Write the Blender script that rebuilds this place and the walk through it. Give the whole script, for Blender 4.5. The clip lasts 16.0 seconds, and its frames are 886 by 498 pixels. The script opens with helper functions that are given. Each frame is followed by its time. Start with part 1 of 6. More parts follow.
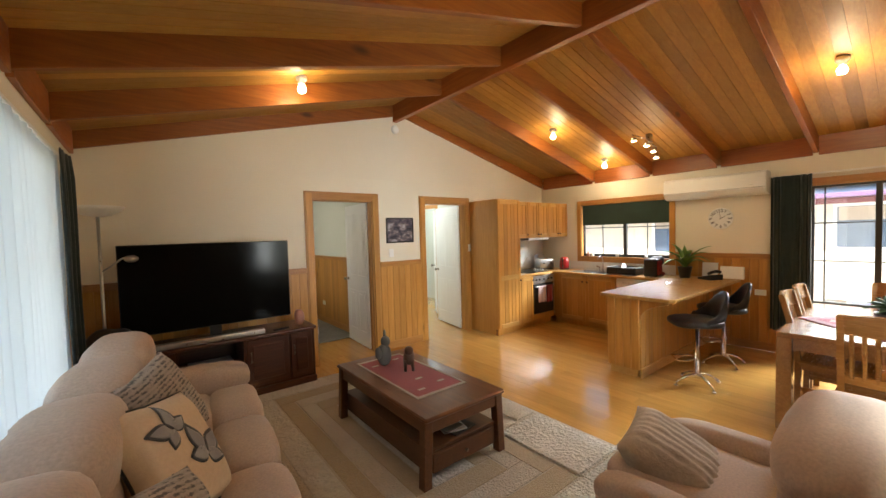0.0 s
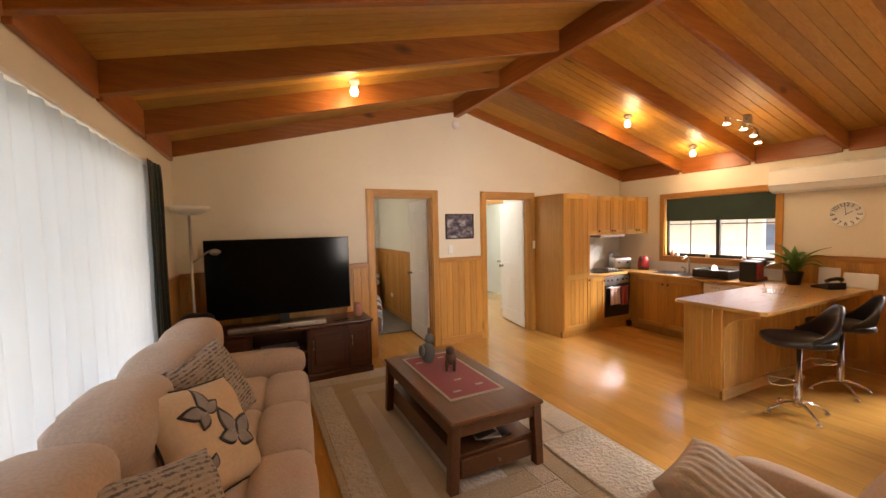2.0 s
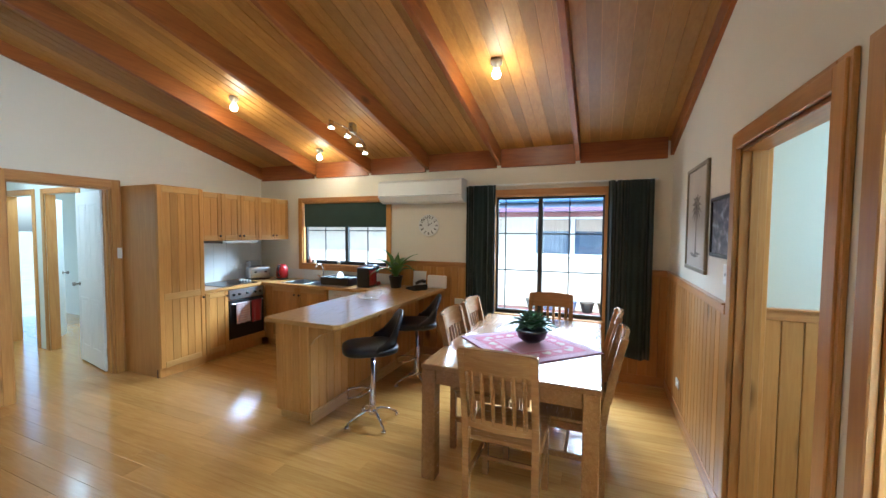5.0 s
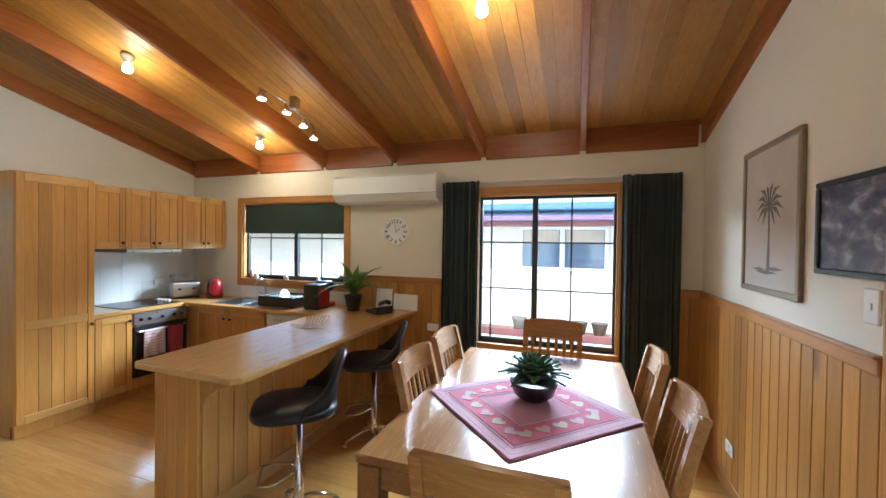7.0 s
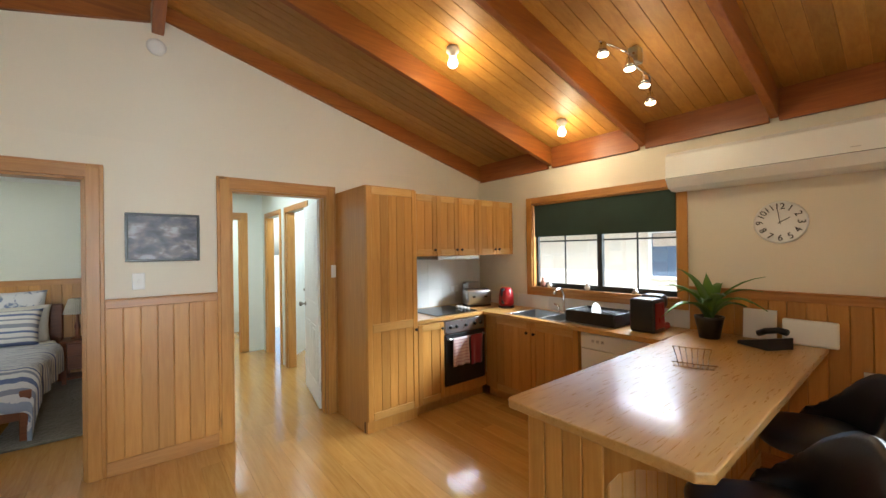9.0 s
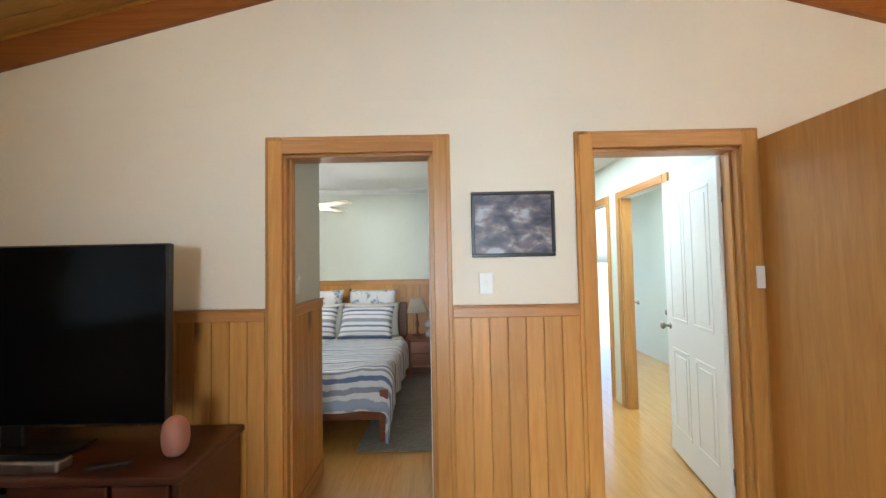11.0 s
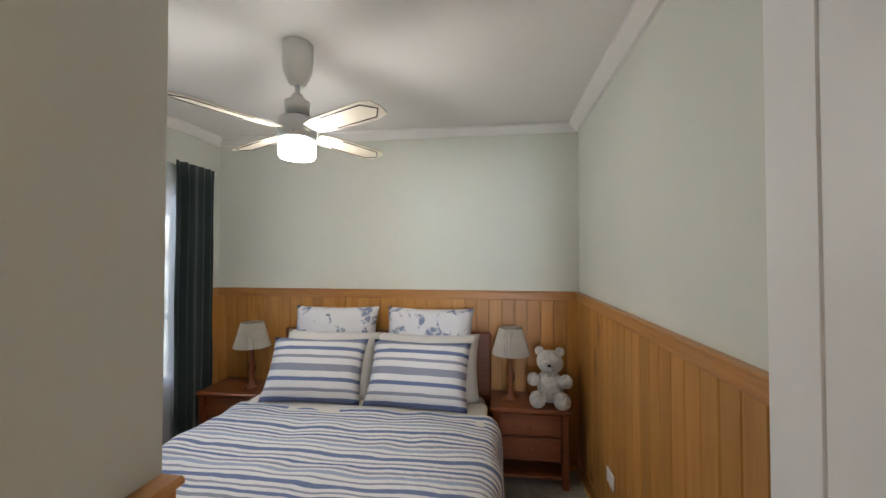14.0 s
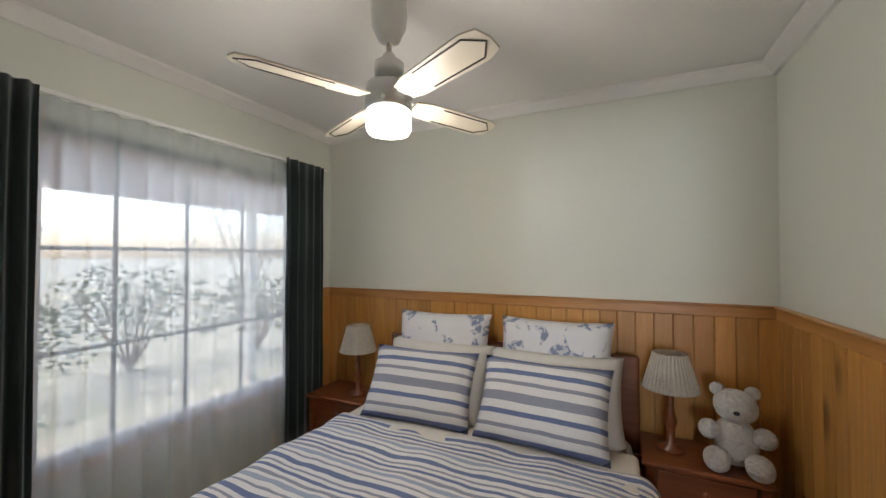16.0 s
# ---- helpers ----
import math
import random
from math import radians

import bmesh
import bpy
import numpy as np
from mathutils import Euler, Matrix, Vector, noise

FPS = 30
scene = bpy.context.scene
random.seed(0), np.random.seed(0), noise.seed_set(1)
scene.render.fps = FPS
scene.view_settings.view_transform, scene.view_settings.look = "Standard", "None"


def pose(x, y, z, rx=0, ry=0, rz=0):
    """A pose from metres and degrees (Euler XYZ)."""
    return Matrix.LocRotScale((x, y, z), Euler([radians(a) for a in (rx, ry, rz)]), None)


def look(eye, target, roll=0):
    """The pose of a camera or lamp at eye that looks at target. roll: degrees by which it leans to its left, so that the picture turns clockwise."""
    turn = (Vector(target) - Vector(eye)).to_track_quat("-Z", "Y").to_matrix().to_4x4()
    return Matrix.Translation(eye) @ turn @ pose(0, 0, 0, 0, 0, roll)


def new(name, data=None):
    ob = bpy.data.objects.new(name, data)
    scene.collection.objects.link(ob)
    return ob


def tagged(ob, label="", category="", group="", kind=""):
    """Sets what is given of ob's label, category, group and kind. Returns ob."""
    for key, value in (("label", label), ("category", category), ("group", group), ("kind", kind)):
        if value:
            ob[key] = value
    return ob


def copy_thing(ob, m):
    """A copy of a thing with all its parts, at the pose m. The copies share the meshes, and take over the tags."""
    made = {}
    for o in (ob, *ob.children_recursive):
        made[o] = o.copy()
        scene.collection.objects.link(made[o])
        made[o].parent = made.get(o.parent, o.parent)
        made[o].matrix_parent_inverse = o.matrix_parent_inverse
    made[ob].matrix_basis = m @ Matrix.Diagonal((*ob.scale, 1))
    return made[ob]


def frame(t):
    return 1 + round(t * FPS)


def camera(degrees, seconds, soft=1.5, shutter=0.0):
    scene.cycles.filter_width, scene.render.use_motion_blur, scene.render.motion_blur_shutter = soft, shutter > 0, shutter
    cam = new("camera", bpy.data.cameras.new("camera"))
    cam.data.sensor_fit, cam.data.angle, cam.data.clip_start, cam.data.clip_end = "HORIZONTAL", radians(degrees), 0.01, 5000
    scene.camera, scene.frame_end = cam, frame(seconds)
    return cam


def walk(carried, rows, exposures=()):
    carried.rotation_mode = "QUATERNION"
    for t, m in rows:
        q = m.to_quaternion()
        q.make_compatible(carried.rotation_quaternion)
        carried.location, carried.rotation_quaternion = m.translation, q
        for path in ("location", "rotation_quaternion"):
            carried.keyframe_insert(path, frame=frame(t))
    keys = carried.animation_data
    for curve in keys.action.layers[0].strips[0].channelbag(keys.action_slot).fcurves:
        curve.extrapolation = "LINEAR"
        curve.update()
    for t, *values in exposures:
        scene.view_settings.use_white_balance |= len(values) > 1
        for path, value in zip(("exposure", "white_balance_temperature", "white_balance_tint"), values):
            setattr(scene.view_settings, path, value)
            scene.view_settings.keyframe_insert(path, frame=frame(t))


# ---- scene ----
cam = camera(98.6, 16.0)
PATH = [
    (0, (0.037, 0.262, 1.565), (1.275, 1.831, 1.482), -1.6),
    (0.5, (0.011, 0.261, 1.569), (0.991, 2.003, 1.493), -1.5),
    (1, (0.041, 0.256, 1.569), (0.859, 2.079, 1.495), -1.4),
    (1.5, (0.14, 0.233, 1.607), (0.933, 2.066, 1.511), -1.4),
    (2, (0.328, 0.157, 1.605), (1.205, 1.951, 1.495), -1.3),
    (2.5, (0.564, 0.089, 1.607), (1.612, 1.788, 1.482), -1.2),
    (3, (0.744, 0.042, 1.621), (1.955, 1.628, 1.48), -1.0),
    (3.5, (0.883, 0.014, 1.63), (2.283, 1.433, 1.469), -0.7),
    (4, (1.099, 0.019, 1.599), (2.679, 1.236, 1.445), -0.3),
    (4.5, (1.355, 0.0, 1.568), (3.097, 0.975, 1.454), 0.1),
    (5, (1.636, -0.068, 1.584), (3.484, 0.692, 1.49), 0.4),
    (7.5, (2.653, 0.381, 1.526), (4.536, 1.053, 1.5), 0.8),
    (8, (2.686, 0.657, 1.514), (4.43, 1.636, 1.506), -0.0),
    (8.5, (2.703, 1.009, 1.489), (4.252, 2.275, 1.49), -0.4),
    (9, (2.724, 1.358, 1.501), (3.969, 2.923, 1.508), -0.8),
    (9.5, (2.683, 1.688, 1.495), (3.578, 3.477, 1.514), -1.4),
    (10, (2.597, 2.001, 1.458), (3.172, 3.916, 1.501), -1.7),
    (12.3, (2.269, 3.919, 1.412), (1.9, 5.883, 1.496), -0.1),
    (12.5, (2.203, 4.076, 1.46), (1.885, 6.05, 1.499), 0.2),
    (13, (2.132, 4.429, 1.44), (1.828, 6.405, 1.493), -0.1),
    (13.5, (2.071, 4.737, 1.43), (1.781, 6.714, 1.497), -0.3),
    (14, (2.035, 5.031, 1.469), (1.759, 7.011, 1.508), -0.0),
    (14.5, (2.015, 5.293, 1.481), (1.744, 7.275, 1.503), 0.1),
    (15, (1.948, 5.465, 1.48), (1.65, 7.442, 1.51), 0.1),
    (15.5, (1.882, 5.48, 1.462), (1.319, 7.398, 1.502), -0.1),
    (16, (1.909, 5.461, 1.464), (1.067, 7.275, 1.502), -0.0),
]
EXPOSURE = [(0, 1.92, 7000, 9), (1, 1.98, 7900, 18), (2, 1.95, 8300, 23), (2.5, 1.95, 7000, 10), (3, 1.92, 5900, 4), (3.5, 1.9, 5400, 1), (4.5, 1.8, 5000, 0), (7.5, 1.7, 5500, 3), (8, 1.7, 5900, 6), (9, 1.7, 6200, 6), (9.5, 1.75, 6100, 6), (10, 1.95, 6000, 5),
            (12.5, 2.33, 5750, 9), (13.5, 2.2, 5900, 12), (14, 1.9, 6100, 15), (15, 1.6, 6300, 17), (16, 1.6, 6400, 16)]
walk(cam, [(t, look(eye, target, roll)) for t, eye, target, roll in PATH], EXPOSURE)

# ---- world, sun, exposure ----
world = bpy.data.worlds.new("sky")
scene.world = world
world.use_nodes = True
wn = world.node_tree.nodes
sky = wn.new("ShaderNodeTexSky")
sky.sky_type, sky.sun_disc = "NISHITA", False
sky.sun_elevation, sky.sun_rotation = radians(52), radians(250)
sky.air_density, sky.dust_density = 1.0, 2.5
wn["Background"].inputs["Strength"].default_value = 0.15
world.node_tree.links.new(sky.outputs[0], wn["Background"].inputs["Color"])
sun = new("sun", bpy.data.lights.new("sun", "SUN"))
sun.data.energy, sun.data.angle, sun.data.color = 2.6, radians(0.6), (1, .95, .87)
sun.matrix_world = look((-12, 4, 16), (0, 0, 0))


def area_lamp(name, eye, target, w, h, watts, color):
    ob = new(name, bpy.data.lights.new(name, "AREA"))
    ob.data.shape, ob.data.size, ob.data.size_y = "RECTANGLE", w, h
    ob.data.energy, ob.data.color = watts, color
    ob.matrix_world = look(eye, target)


def point_lamp(name, x, y, z, watts, color, r=.05):
    ob = new(name, bpy.data.lights.new(name, "POINT"))
    ob.data.energy, ob.data.color, ob.data.shadow_soft_size = watts, color, r
    ob.location = (x, y, z)


def spot_lamp(name, eye, target, watts, color, cone=100):
    ob = new(name, bpy.data.lights.new(name, "SPOT"))
    ob.data.energy, ob.data.color, ob.data.shadow_soft_size = watts, color, .03
    ob.data.spot_size, ob.data.spot_blend = radians(cone), .6
    ob.matrix_world = look(eye, target)


DAY = (.86, .94, 1)
WARM = (1, .78, .48)
# unseen area lamps added outside the windows, standing in for sky light
area_lamp("window_light", (-.75, 2.3, 1.25), (3, 2.3, 1.1), 2.2, 1.9, 5, DAY)
area_lamp("window_light", (8.3, .48, 3.05), (5.0, .48, .8), 2.2, 1.2, 380, DAY)
area_lamp("window_light", (8.3, 3.28, 3.05), (5.0, 3.28, 1.0), 2.0, 1.2, 120, DAY)
area_lamp("window_light", (-.75, 6.85, 2.35), (1.0, 6.85, .6), 1.6, .5, 7, DAY)
# unseen fill lamps added under the ceilings beyond the doorways
area_lamp("far_room_light", (3.6, 8.7, 2.40), (3.6, 8.7, 0), .9, .9, 9, (.85, .95, 1))
area_lamp("hall_light", (3.6, 6.2, 2.40), (3.6, 6.2, 0), .5, 1.6, 7, (.85, .95, 1))
area_lamp("hall_room_light", (4.9, 6.7, 2.40), (4.9, 6.7, 0), .8, 1.6, 11, (.8, .93, 1))
area_lamp("side_room_light", (3.6, -2.2, 2.35), (3.6, -2.0, 0), .9, .9, 12, (.85, .95, 1))
# added unseen panel that throws fill through the south doorway
area_lamp("second_side_room_light", (2.4, -2.9, 1.4), (2.4, 0, 1.2), 1.0, 1.3, 75, DAY)

# ---- materials ----


def mat(name):
    m = bpy.data.materials.new(name)
    m.use_nodes = True
    return m, m.node_tree.nodes, m.node_tree.links, m.node_tree.nodes["Principled BSDF"]


def mixcol(n, l, fac, a, b, mode="MIX"):
    x = n.new("ShaderNodeMix")
    x.data_type, x.blend_type = "RGBA", mode
    for sock, v in ((x.inputs[0], fac), (x.inputs[6], a), (x.inputs[7], b)):
        if hasattr(v, "is_linked"):
            l.new(v, sock)
        elif isinstance(v, tuple):
            sock.default_value = (*v, 1)
        else:
            sock.default_value = v
    return x.outputs[2]


def ramp(n, l, fac, stops):
    r = n.new("ShaderNodeValToRGB")
    l.new(fac, r.inputs[0])
    e = r.color_ramp.elements
    while len(e) < len(stops):
        e.new(.5)
    for el, (p, c) in zip(e, stops):
        el.position, el.color = p, ((*c, 1) if isinstance(c, tuple) else (c, c, c, 1))
    return r.outputs[0]


def coords(n, l, scale, island=False, world_space=False):
    """Object coordinates, shifted from piece to piece, then scaled."""
    tc = n.new("ShaderNodeTexCoord")
    src = tc.outputs["Object"]
    oi = n.new("ShaderNodeObjectInfo")
    rnd = oi.outputs["Random"]
    if island:
        g = n.new("ShaderNodeNewGeometry")
        rnd = g.outputs["Random Per Island"]
    mul = n.new("ShaderNodeMath")
    mul.operation = "MULTIPLY"
    mul.inputs[1].default_value = 37
    l.new(rnd, mul.inputs[0])
    add = n.new("ShaderNodeVectorMath")
    l.new(src, add.inputs[0])
    l.new(mul.outputs[0], add.inputs[1])
    sc = n.new("ShaderNodeVectorMath")
    sc.operation = "MULTIPLY"
    sc.inputs[1].default_value = scale
    l.new(add.outputs[0], sc.inputs[0])
    return sc.outputs[0], rnd


def noise_tex(n, l, vec, scale, detail=4, dist=0.0):
    t = n.new("ShaderNodeTexNoise")
    t.inputs["Scale"].default_value, t.inputs["Detail"].default_value = scale, detail
    t.inputs["Distortion"].default_value = dist
    l.new(vec, t.inputs["Vector"])
    return t.outputs["Fac"]


def bump(n, l, p, h, strength, dist=.004):
    b = n.new("ShaderNodeBump")
    b.inputs["Strength"].default_value, b.inputs["Distance"].default_value = strength, dist
    l.new(h, b.inputs["Height"])
    l.new(b.outputs[0], p.inputs["Normal"])


def wood(name, light, dark, axis="z", rough=.35, knots=0.0, island=False, vary=.35, coat=0.0):
    m, n, l, p = mat(name)
    s = {"x": (.6, 9, 9), "y": (9, .6, 9), "z": (9, 9, .6)}[axis]
    v, rnd = coords(n, l, s, island)
    grain = noise_tex(n, l, v, 3.2, 6, 1.2)
    fine = noise_tex(n, l, v, 16, 3)
    col = mixcol(n, l, ramp(n, l, grain, [(.3, 0.0), (.7, 1.0)]), dark, light)
    col = mixcol(n, l, .25, col, ramp(n, l, fine, [(.35, dark), (.65, light)]))
    tint = ramp(n, l, rnd, [(0, 1 - vary), (1, 1.0)])
    col = mixcol(n, l, 1.0, col, tint, "MULTIPLY")
    if knots:
        kv, _ = coords(n, l, {"x": (2.2, 5, 5), "y": (5, 2.2, 5), "z": (5, 5, 2.2)}[axis], island)
        vo = n.new("ShaderNodeTexVoronoi")
        vo.inputs["Scale"].default_value = knots
        l.new(kv, vo.inputs["Vector"])
        k = ramp(n, l, vo.outputs["Distance"], [(.05, 1.0), (.13, 0.0)])
        col = mixcol(n, l, k, col, tuple(c * .35 for c in dark))
    l.new(col, p.inputs["Base Color"])
    l.new(ramp(n, l, fine, [(.2, rough * .8), (.8, min(1, rough * 1.25))]), p.inputs["Roughness"])
    p.inputs["Coat Weight"].default_value = coat
    p.inputs["Coat Roughness"].default_value = .12
    bump(n, l, p, fine, .12, .002)
    return m


def paint(name, col, rough=.6, metal=0.0, mottle=.08, bumpy=.1, scale=30, coat=0.0):
    m, n, l, p = mat(name)
    v, _ = coords(n, l, (1, 1, 1))
    a, b = noise_tex(n, l, v, 1.7, 3), noise_tex(n, l, v, scale, 4)
    c = mixcol(n, l, ramp(n, l, a, [(.3, 0.0), (.7, 1.0)]), tuple(x * (1 - mottle) for x in col), col)
    c = mixcol(n, l, ramp(n, l, b, [(.35, mottle), (.65, 0.0)]), c, tuple(x * .7 for x in col))
    l.new(c, p.inputs["Base Color"])
    l.new(ramp(n, l, b, [(.2, rough * .85), (.8, min(1, rough * 1.15))]), p.inputs["Roughness"])
    p.inputs["Metallic"].default_value = metal
    p.inputs["Coat Weight"].default_value = coat
    if bumpy:
        bump(n, l, p, b, bumpy, .002)
    return m


def fabric(name, col, col2=None, scale=120, rough=.95, bumpy=.5, dist=.004):
    m, n, l, p = mat(name)
    v, _ = coords(n, l, (1, 1, 1))
    a, b = noise_tex(n, l, v, 4, 4), noise_tex(n, l, v, scale, 3)
    c2 = col2 or tuple(x * .72 for x in col)
    c = mixcol(n, l, ramp(n, l, a, [(.3, 0.0), (.7, 1.0)]), c2, col)
    c = mixcol(n, l, ramp(n, l, b, [(.3, .5), (.7, 0.0)]), c, tuple(x * .6 for x in col))
    l.new(c, p.inputs["Base Color"])
    p.inputs["Roughness"].default_value = rough
    p.inputs["Sheen Weight"].default_value = .25
    bump(n, l, p, b, bumpy, dist)
    return m


def stripes(name, axis, stops, period, base_bump=.3, wob=.02):
    """Woven stripes across one object axis."""
    m, n, l, p = mat(name)
    tc = n.new("ShaderNodeTexCoord")
    sep = n.new("ShaderNodeSeparateXYZ")
    l.new(tc.outputs["Object"], sep.inputs[0])
    nz = noise_tex(n, l, tc.outputs["Object"], 7, 3)
    ad = n.new("ShaderNodeMath")
    ad.operation = "MULTIPLY_ADD"
    ad.inputs[1].default_value = wob
    l.new(nz, ad.inputs[0])
    l.new(sep.outputs["xyz".index(axis)], ad.inputs[2])
    dv = n.new("ShaderNodeMath")
    dv.operation = "DIVIDE"
    dv.inputs[1].default_value = period
    l.new(ad.outputs[0], dv.inputs[0])
    fr = n.new("ShaderNodeMath")
    fr.operation = "FRACT"
    l.new(dv.outputs[0], fr.inputs[0])
    r = n.new("ShaderNodeValToRGB")
    r.color_ramp.interpolation = "CONSTANT"
    l.new(fr.outputs[0], r.inputs[0])
    e = r.color_ramp.elements
    while len(e) < len(stops):
        e.new(.5)
    for el, (q, c) in zip(e, stops):
        el.position, el.color = q, (*c, 1)
    weave = noise_tex(n, l, tc.outputs["Object"], 160, 2)
    l.new(mixcol(n, l, ramp(n, l, weave, [(.3, .25), (.7, 0.0)]), r.outputs[0], (.35, .36, .4)), p.inputs["Base Color"])
    p.inputs["Roughness"].default_value = .9
    bump(n, l, p, noise_tex(n, l, tc.outputs["Object"], 28, 4), base_bump, .012)
    return m


def glow(name, col, strength):
    m, n, l, p = mat(name)
    p.inputs["Base Color"].default_value = (*col, 1)
    p.inputs["Emission Color"].default_value = (*col, 1)
    p.inputs["Emission Strength"].default_value = strength
    return m


def pane_glass(name, tint=(1, 1, 1), gloss=.08):
    m, n, l, p = mat(name)
    t, g, x = n.new("ShaderNodeBsdfTransparent"), n.new("ShaderNodeBsdfGlossy"), n.new("ShaderNodeMixShader")
    t.inputs[0].default_value = (*tint, 1)
    g.inputs["Roughness"].default_value = .02
    x.inputs[0].default_value = gloss
    l.new(t.outputs[0], x.inputs[1])
    l.new(g.outputs[0], x.inputs[2])
    l.new(x.outputs[0], n["Material Output"].inputs[0])
    return m


def voile(name, clear, col):
    m, n, l, p = mat(name)
    t, d, tr = n.new("ShaderNodeBsdfTransparent"), n.new("ShaderNodeBsdfDiffuse"), n.new("ShaderNodeBsdfTranslucent")
    x, y = n.new("ShaderNodeMixShader"), n.new("ShaderNodeMixShader")
    d.inputs[0].default_value = tr.inputs[0].default_value = (*col, 1)
    y.inputs[0].default_value = clear
    x.inputs[0].default_value = .65
    l.new(d.outputs[0], x.inputs[1])
    l.new(tr.outputs[0], x.inputs[2])
    l.new(x.outputs[0], y.inputs[1])
    l.new(t.outputs[0], y.inputs[2])
    l.new(y.outputs[0], n["Material Output"].inputs[0])
    return m


PINE = wood("pine_panel", (.62, .32, .082), (.48, .21, .044), "z", .38, .55, vary=.3)
PINE_X = wood("pine_rail", (.56, .28, .085), (.40, .17, .045), "x", .35, 0, vary=.15)
PINE_Y = wood("pine_rail_y", (.56, .28, .085), (.40, .17, .045), "y", .35, 0, vary=.15)
CEIL = wood("ceiling_pine", (.62, .33, .070), (.47, .21, .036), "x", .46, .3, island=True, vary=.4)
BEAM = wood("beam_timber", (.40, .135, .022), (.25, .068, .010), "x", .45, .6, vary=.2)
BEAM_Y = wood("ridge_timber", (.40, .13, .028), (.26, .068, .014), "y", .36, .3, vary=.2)
FLOOR = wood("floor_timber", (.66, .37, .105), (.52, .26, .062), "y", .2, .25, vary=.22, coat=.5)
CAB = wood("cabinet_oak", (.60, .31, .075), (.47, .21, .042), "z", .36, 0, vary=.25)
BENCH = wood("bench_laminate", (.60, .35, .115), (.50, .27, .075), "x", .3, 0, vary=.1, coat=.3)
MAHOG = wood("dark_mahogany", (.115, .035, .016), (.06, .016, .008), "x", .32, 0, vary=.2, coat=.3)
WALNUT = wood("walnut_table", (.17, .065, .026), (.10, .034, .013), "y", .32, 0, vary=.2, coat=.2)
TABLE = wood("dining_timber", (.42, .21, .07), (.29, .13, .04), "x", .24, 0, vary=.2, coat=.4)
BEDWOOD = wood("red_pine", (.24, .075, .024), (.15, .04, .012), "x", .35, 0, vary=.2, coat=.2)
CREAM = paint("cream_wall_paint", (.76, .71, .60), .75, mottle=.04, bumpy=.06, scale=60)
SAGE = paint("pale_green_wall_paint", (.66, .68, .61), .75, mottle=.04, bumpy=.06, scale=60)
WHITE = paint("white_paint", (.80, .81, .80), .4, mottle=.03, bumpy=.04)
CEILW = paint("white_ceiling_paint", (.78, .77, .75), .8, mottle=.03, bumpy=.05)
TILE = paint("white_tile", (.74, .75, .74), .18, mottle=.04, bumpy=.02)
GREEN = fabric("dark_green_fabric", (.012, .028, .027), (.006, .015, .016), 200)
BLIND = fabric("green_blind_fabric", (.022, .05, .038), None, 240, .9, .15)
SOFA = fabric("beige_suede", (.62, .49, .41), (.55, .42, .35), 90, .9, .25, .003)
CHENILLE = fabric("cream_chenille", (.56, .48, .40), (.47, .39, .31), 50, .95, .6, .006)
RUG = fabric("beige_wool_rug", (.70, .64, .54), (.60, .53, .43), 70, 1, 1.0, .02)
RUG2 = fabric("tan_wool_rug", (.56, .46, .31), (.48, .38, .24), 90, 1, .8, .012)
RUG3 = fabric("pale_shag_rug", (.78, .76, .70), (.66, .63, .56), 40, 1, 1.0, .03)
GREYRUG = fabric("grey_green_rug", (.25, .24, .19), (.16, .155, .12), 30, 1, 1.0, .02)
BLACK = paint("black_plastic", (.012, .012, .013), .35, mottle=.1, bumpy=.02)
SCREEN = paint("black_screen", (.004, .004, .004), .12, mottle=.0, bumpy=0)
SCREEN.node_tree.nodes["Principled BSDF"].inputs["Specular IOR Level"].default_value = .06
VINYL = paint("black_vinyl", (.010, .013, .022), .36, mottle=.15, bumpy=.25, scale=180)
CHROME = paint("chrome", (.75, .75, .76), .12, 1.0, .03, 0)
STEEL = paint("brushed_steel", (.55, .56, .57), .3, 1.0, .05, .03)
ALU = paint("dark_window_frame", (.03, .032, .033), .45, mottle=.1, bumpy=.02)
IRON = paint("dark_iron", (.03, .025, .022), .5, .6, .1, .05)
BRASS = paint("aged_nickel", (.30, .27, .23), .35, 1.0, .1, .02)
RED = paint("red_plastic", (.35, .012, .016), .3, mottle=.1, bumpy=.02)
PALEPINK = fabric("pale_pink_weave", (.62, .38, .44), None, 140)
REDCLOTH = fabric("red_cloth", (.33, .025, .035), (.26, .018, .026), 150)
LILAC = fabric("pale_lilac_cloth", (.54, .31, .41), (.46, .24, .34), 150)
CRIMSON = fabric("crimson_pink_cloth", (.47, .075, .16), (.40, .05, .12), 150)
PINKCLOTH = fabric("pink_check_cloth", (.47, .17, .25), (.40, .12, .19), 150)
LACE = fabric("cream_lace_edge", (.60, .50, .42), None, 110, .95, .7)
LEAF = paint("green_leaf", (.09, .22, .03), .45, mottle=.3, bumpy=.1, scale=12)
SUCC = paint("succulent_leaf", (.055, .13, .05), .5, mottle=.3, bumpy=.1, scale=12)
GLASS = pane_glass("window_glass")
SHEER = voile("white_sheer_voile", .18, (.80, .88, .95))
SHEER2 = voile("fine_sheer_voile", .70, (.82, .87, .93))
BULB = glow("lamp_bulb", (1, .84, .58), 14)
FANGLOW = glow("fan_light_glass", (1, .95, .85), 3)
SHADE = fabric("pleated_cream_shade", (.86, .81, .70), None, 90, .9, .2)
BLUE = fabric("blue_cotton", (.15, .19, .34), None, 120)
PLUSH = fabric("white_plush", (.62, .60, .56), (.5, .48, .44), 60, 1, 1.0, .02)
STONE = paint("figurine_stone", (.16, .16, .15), .7, mottle=.4, bumpy=.5, scale=60)
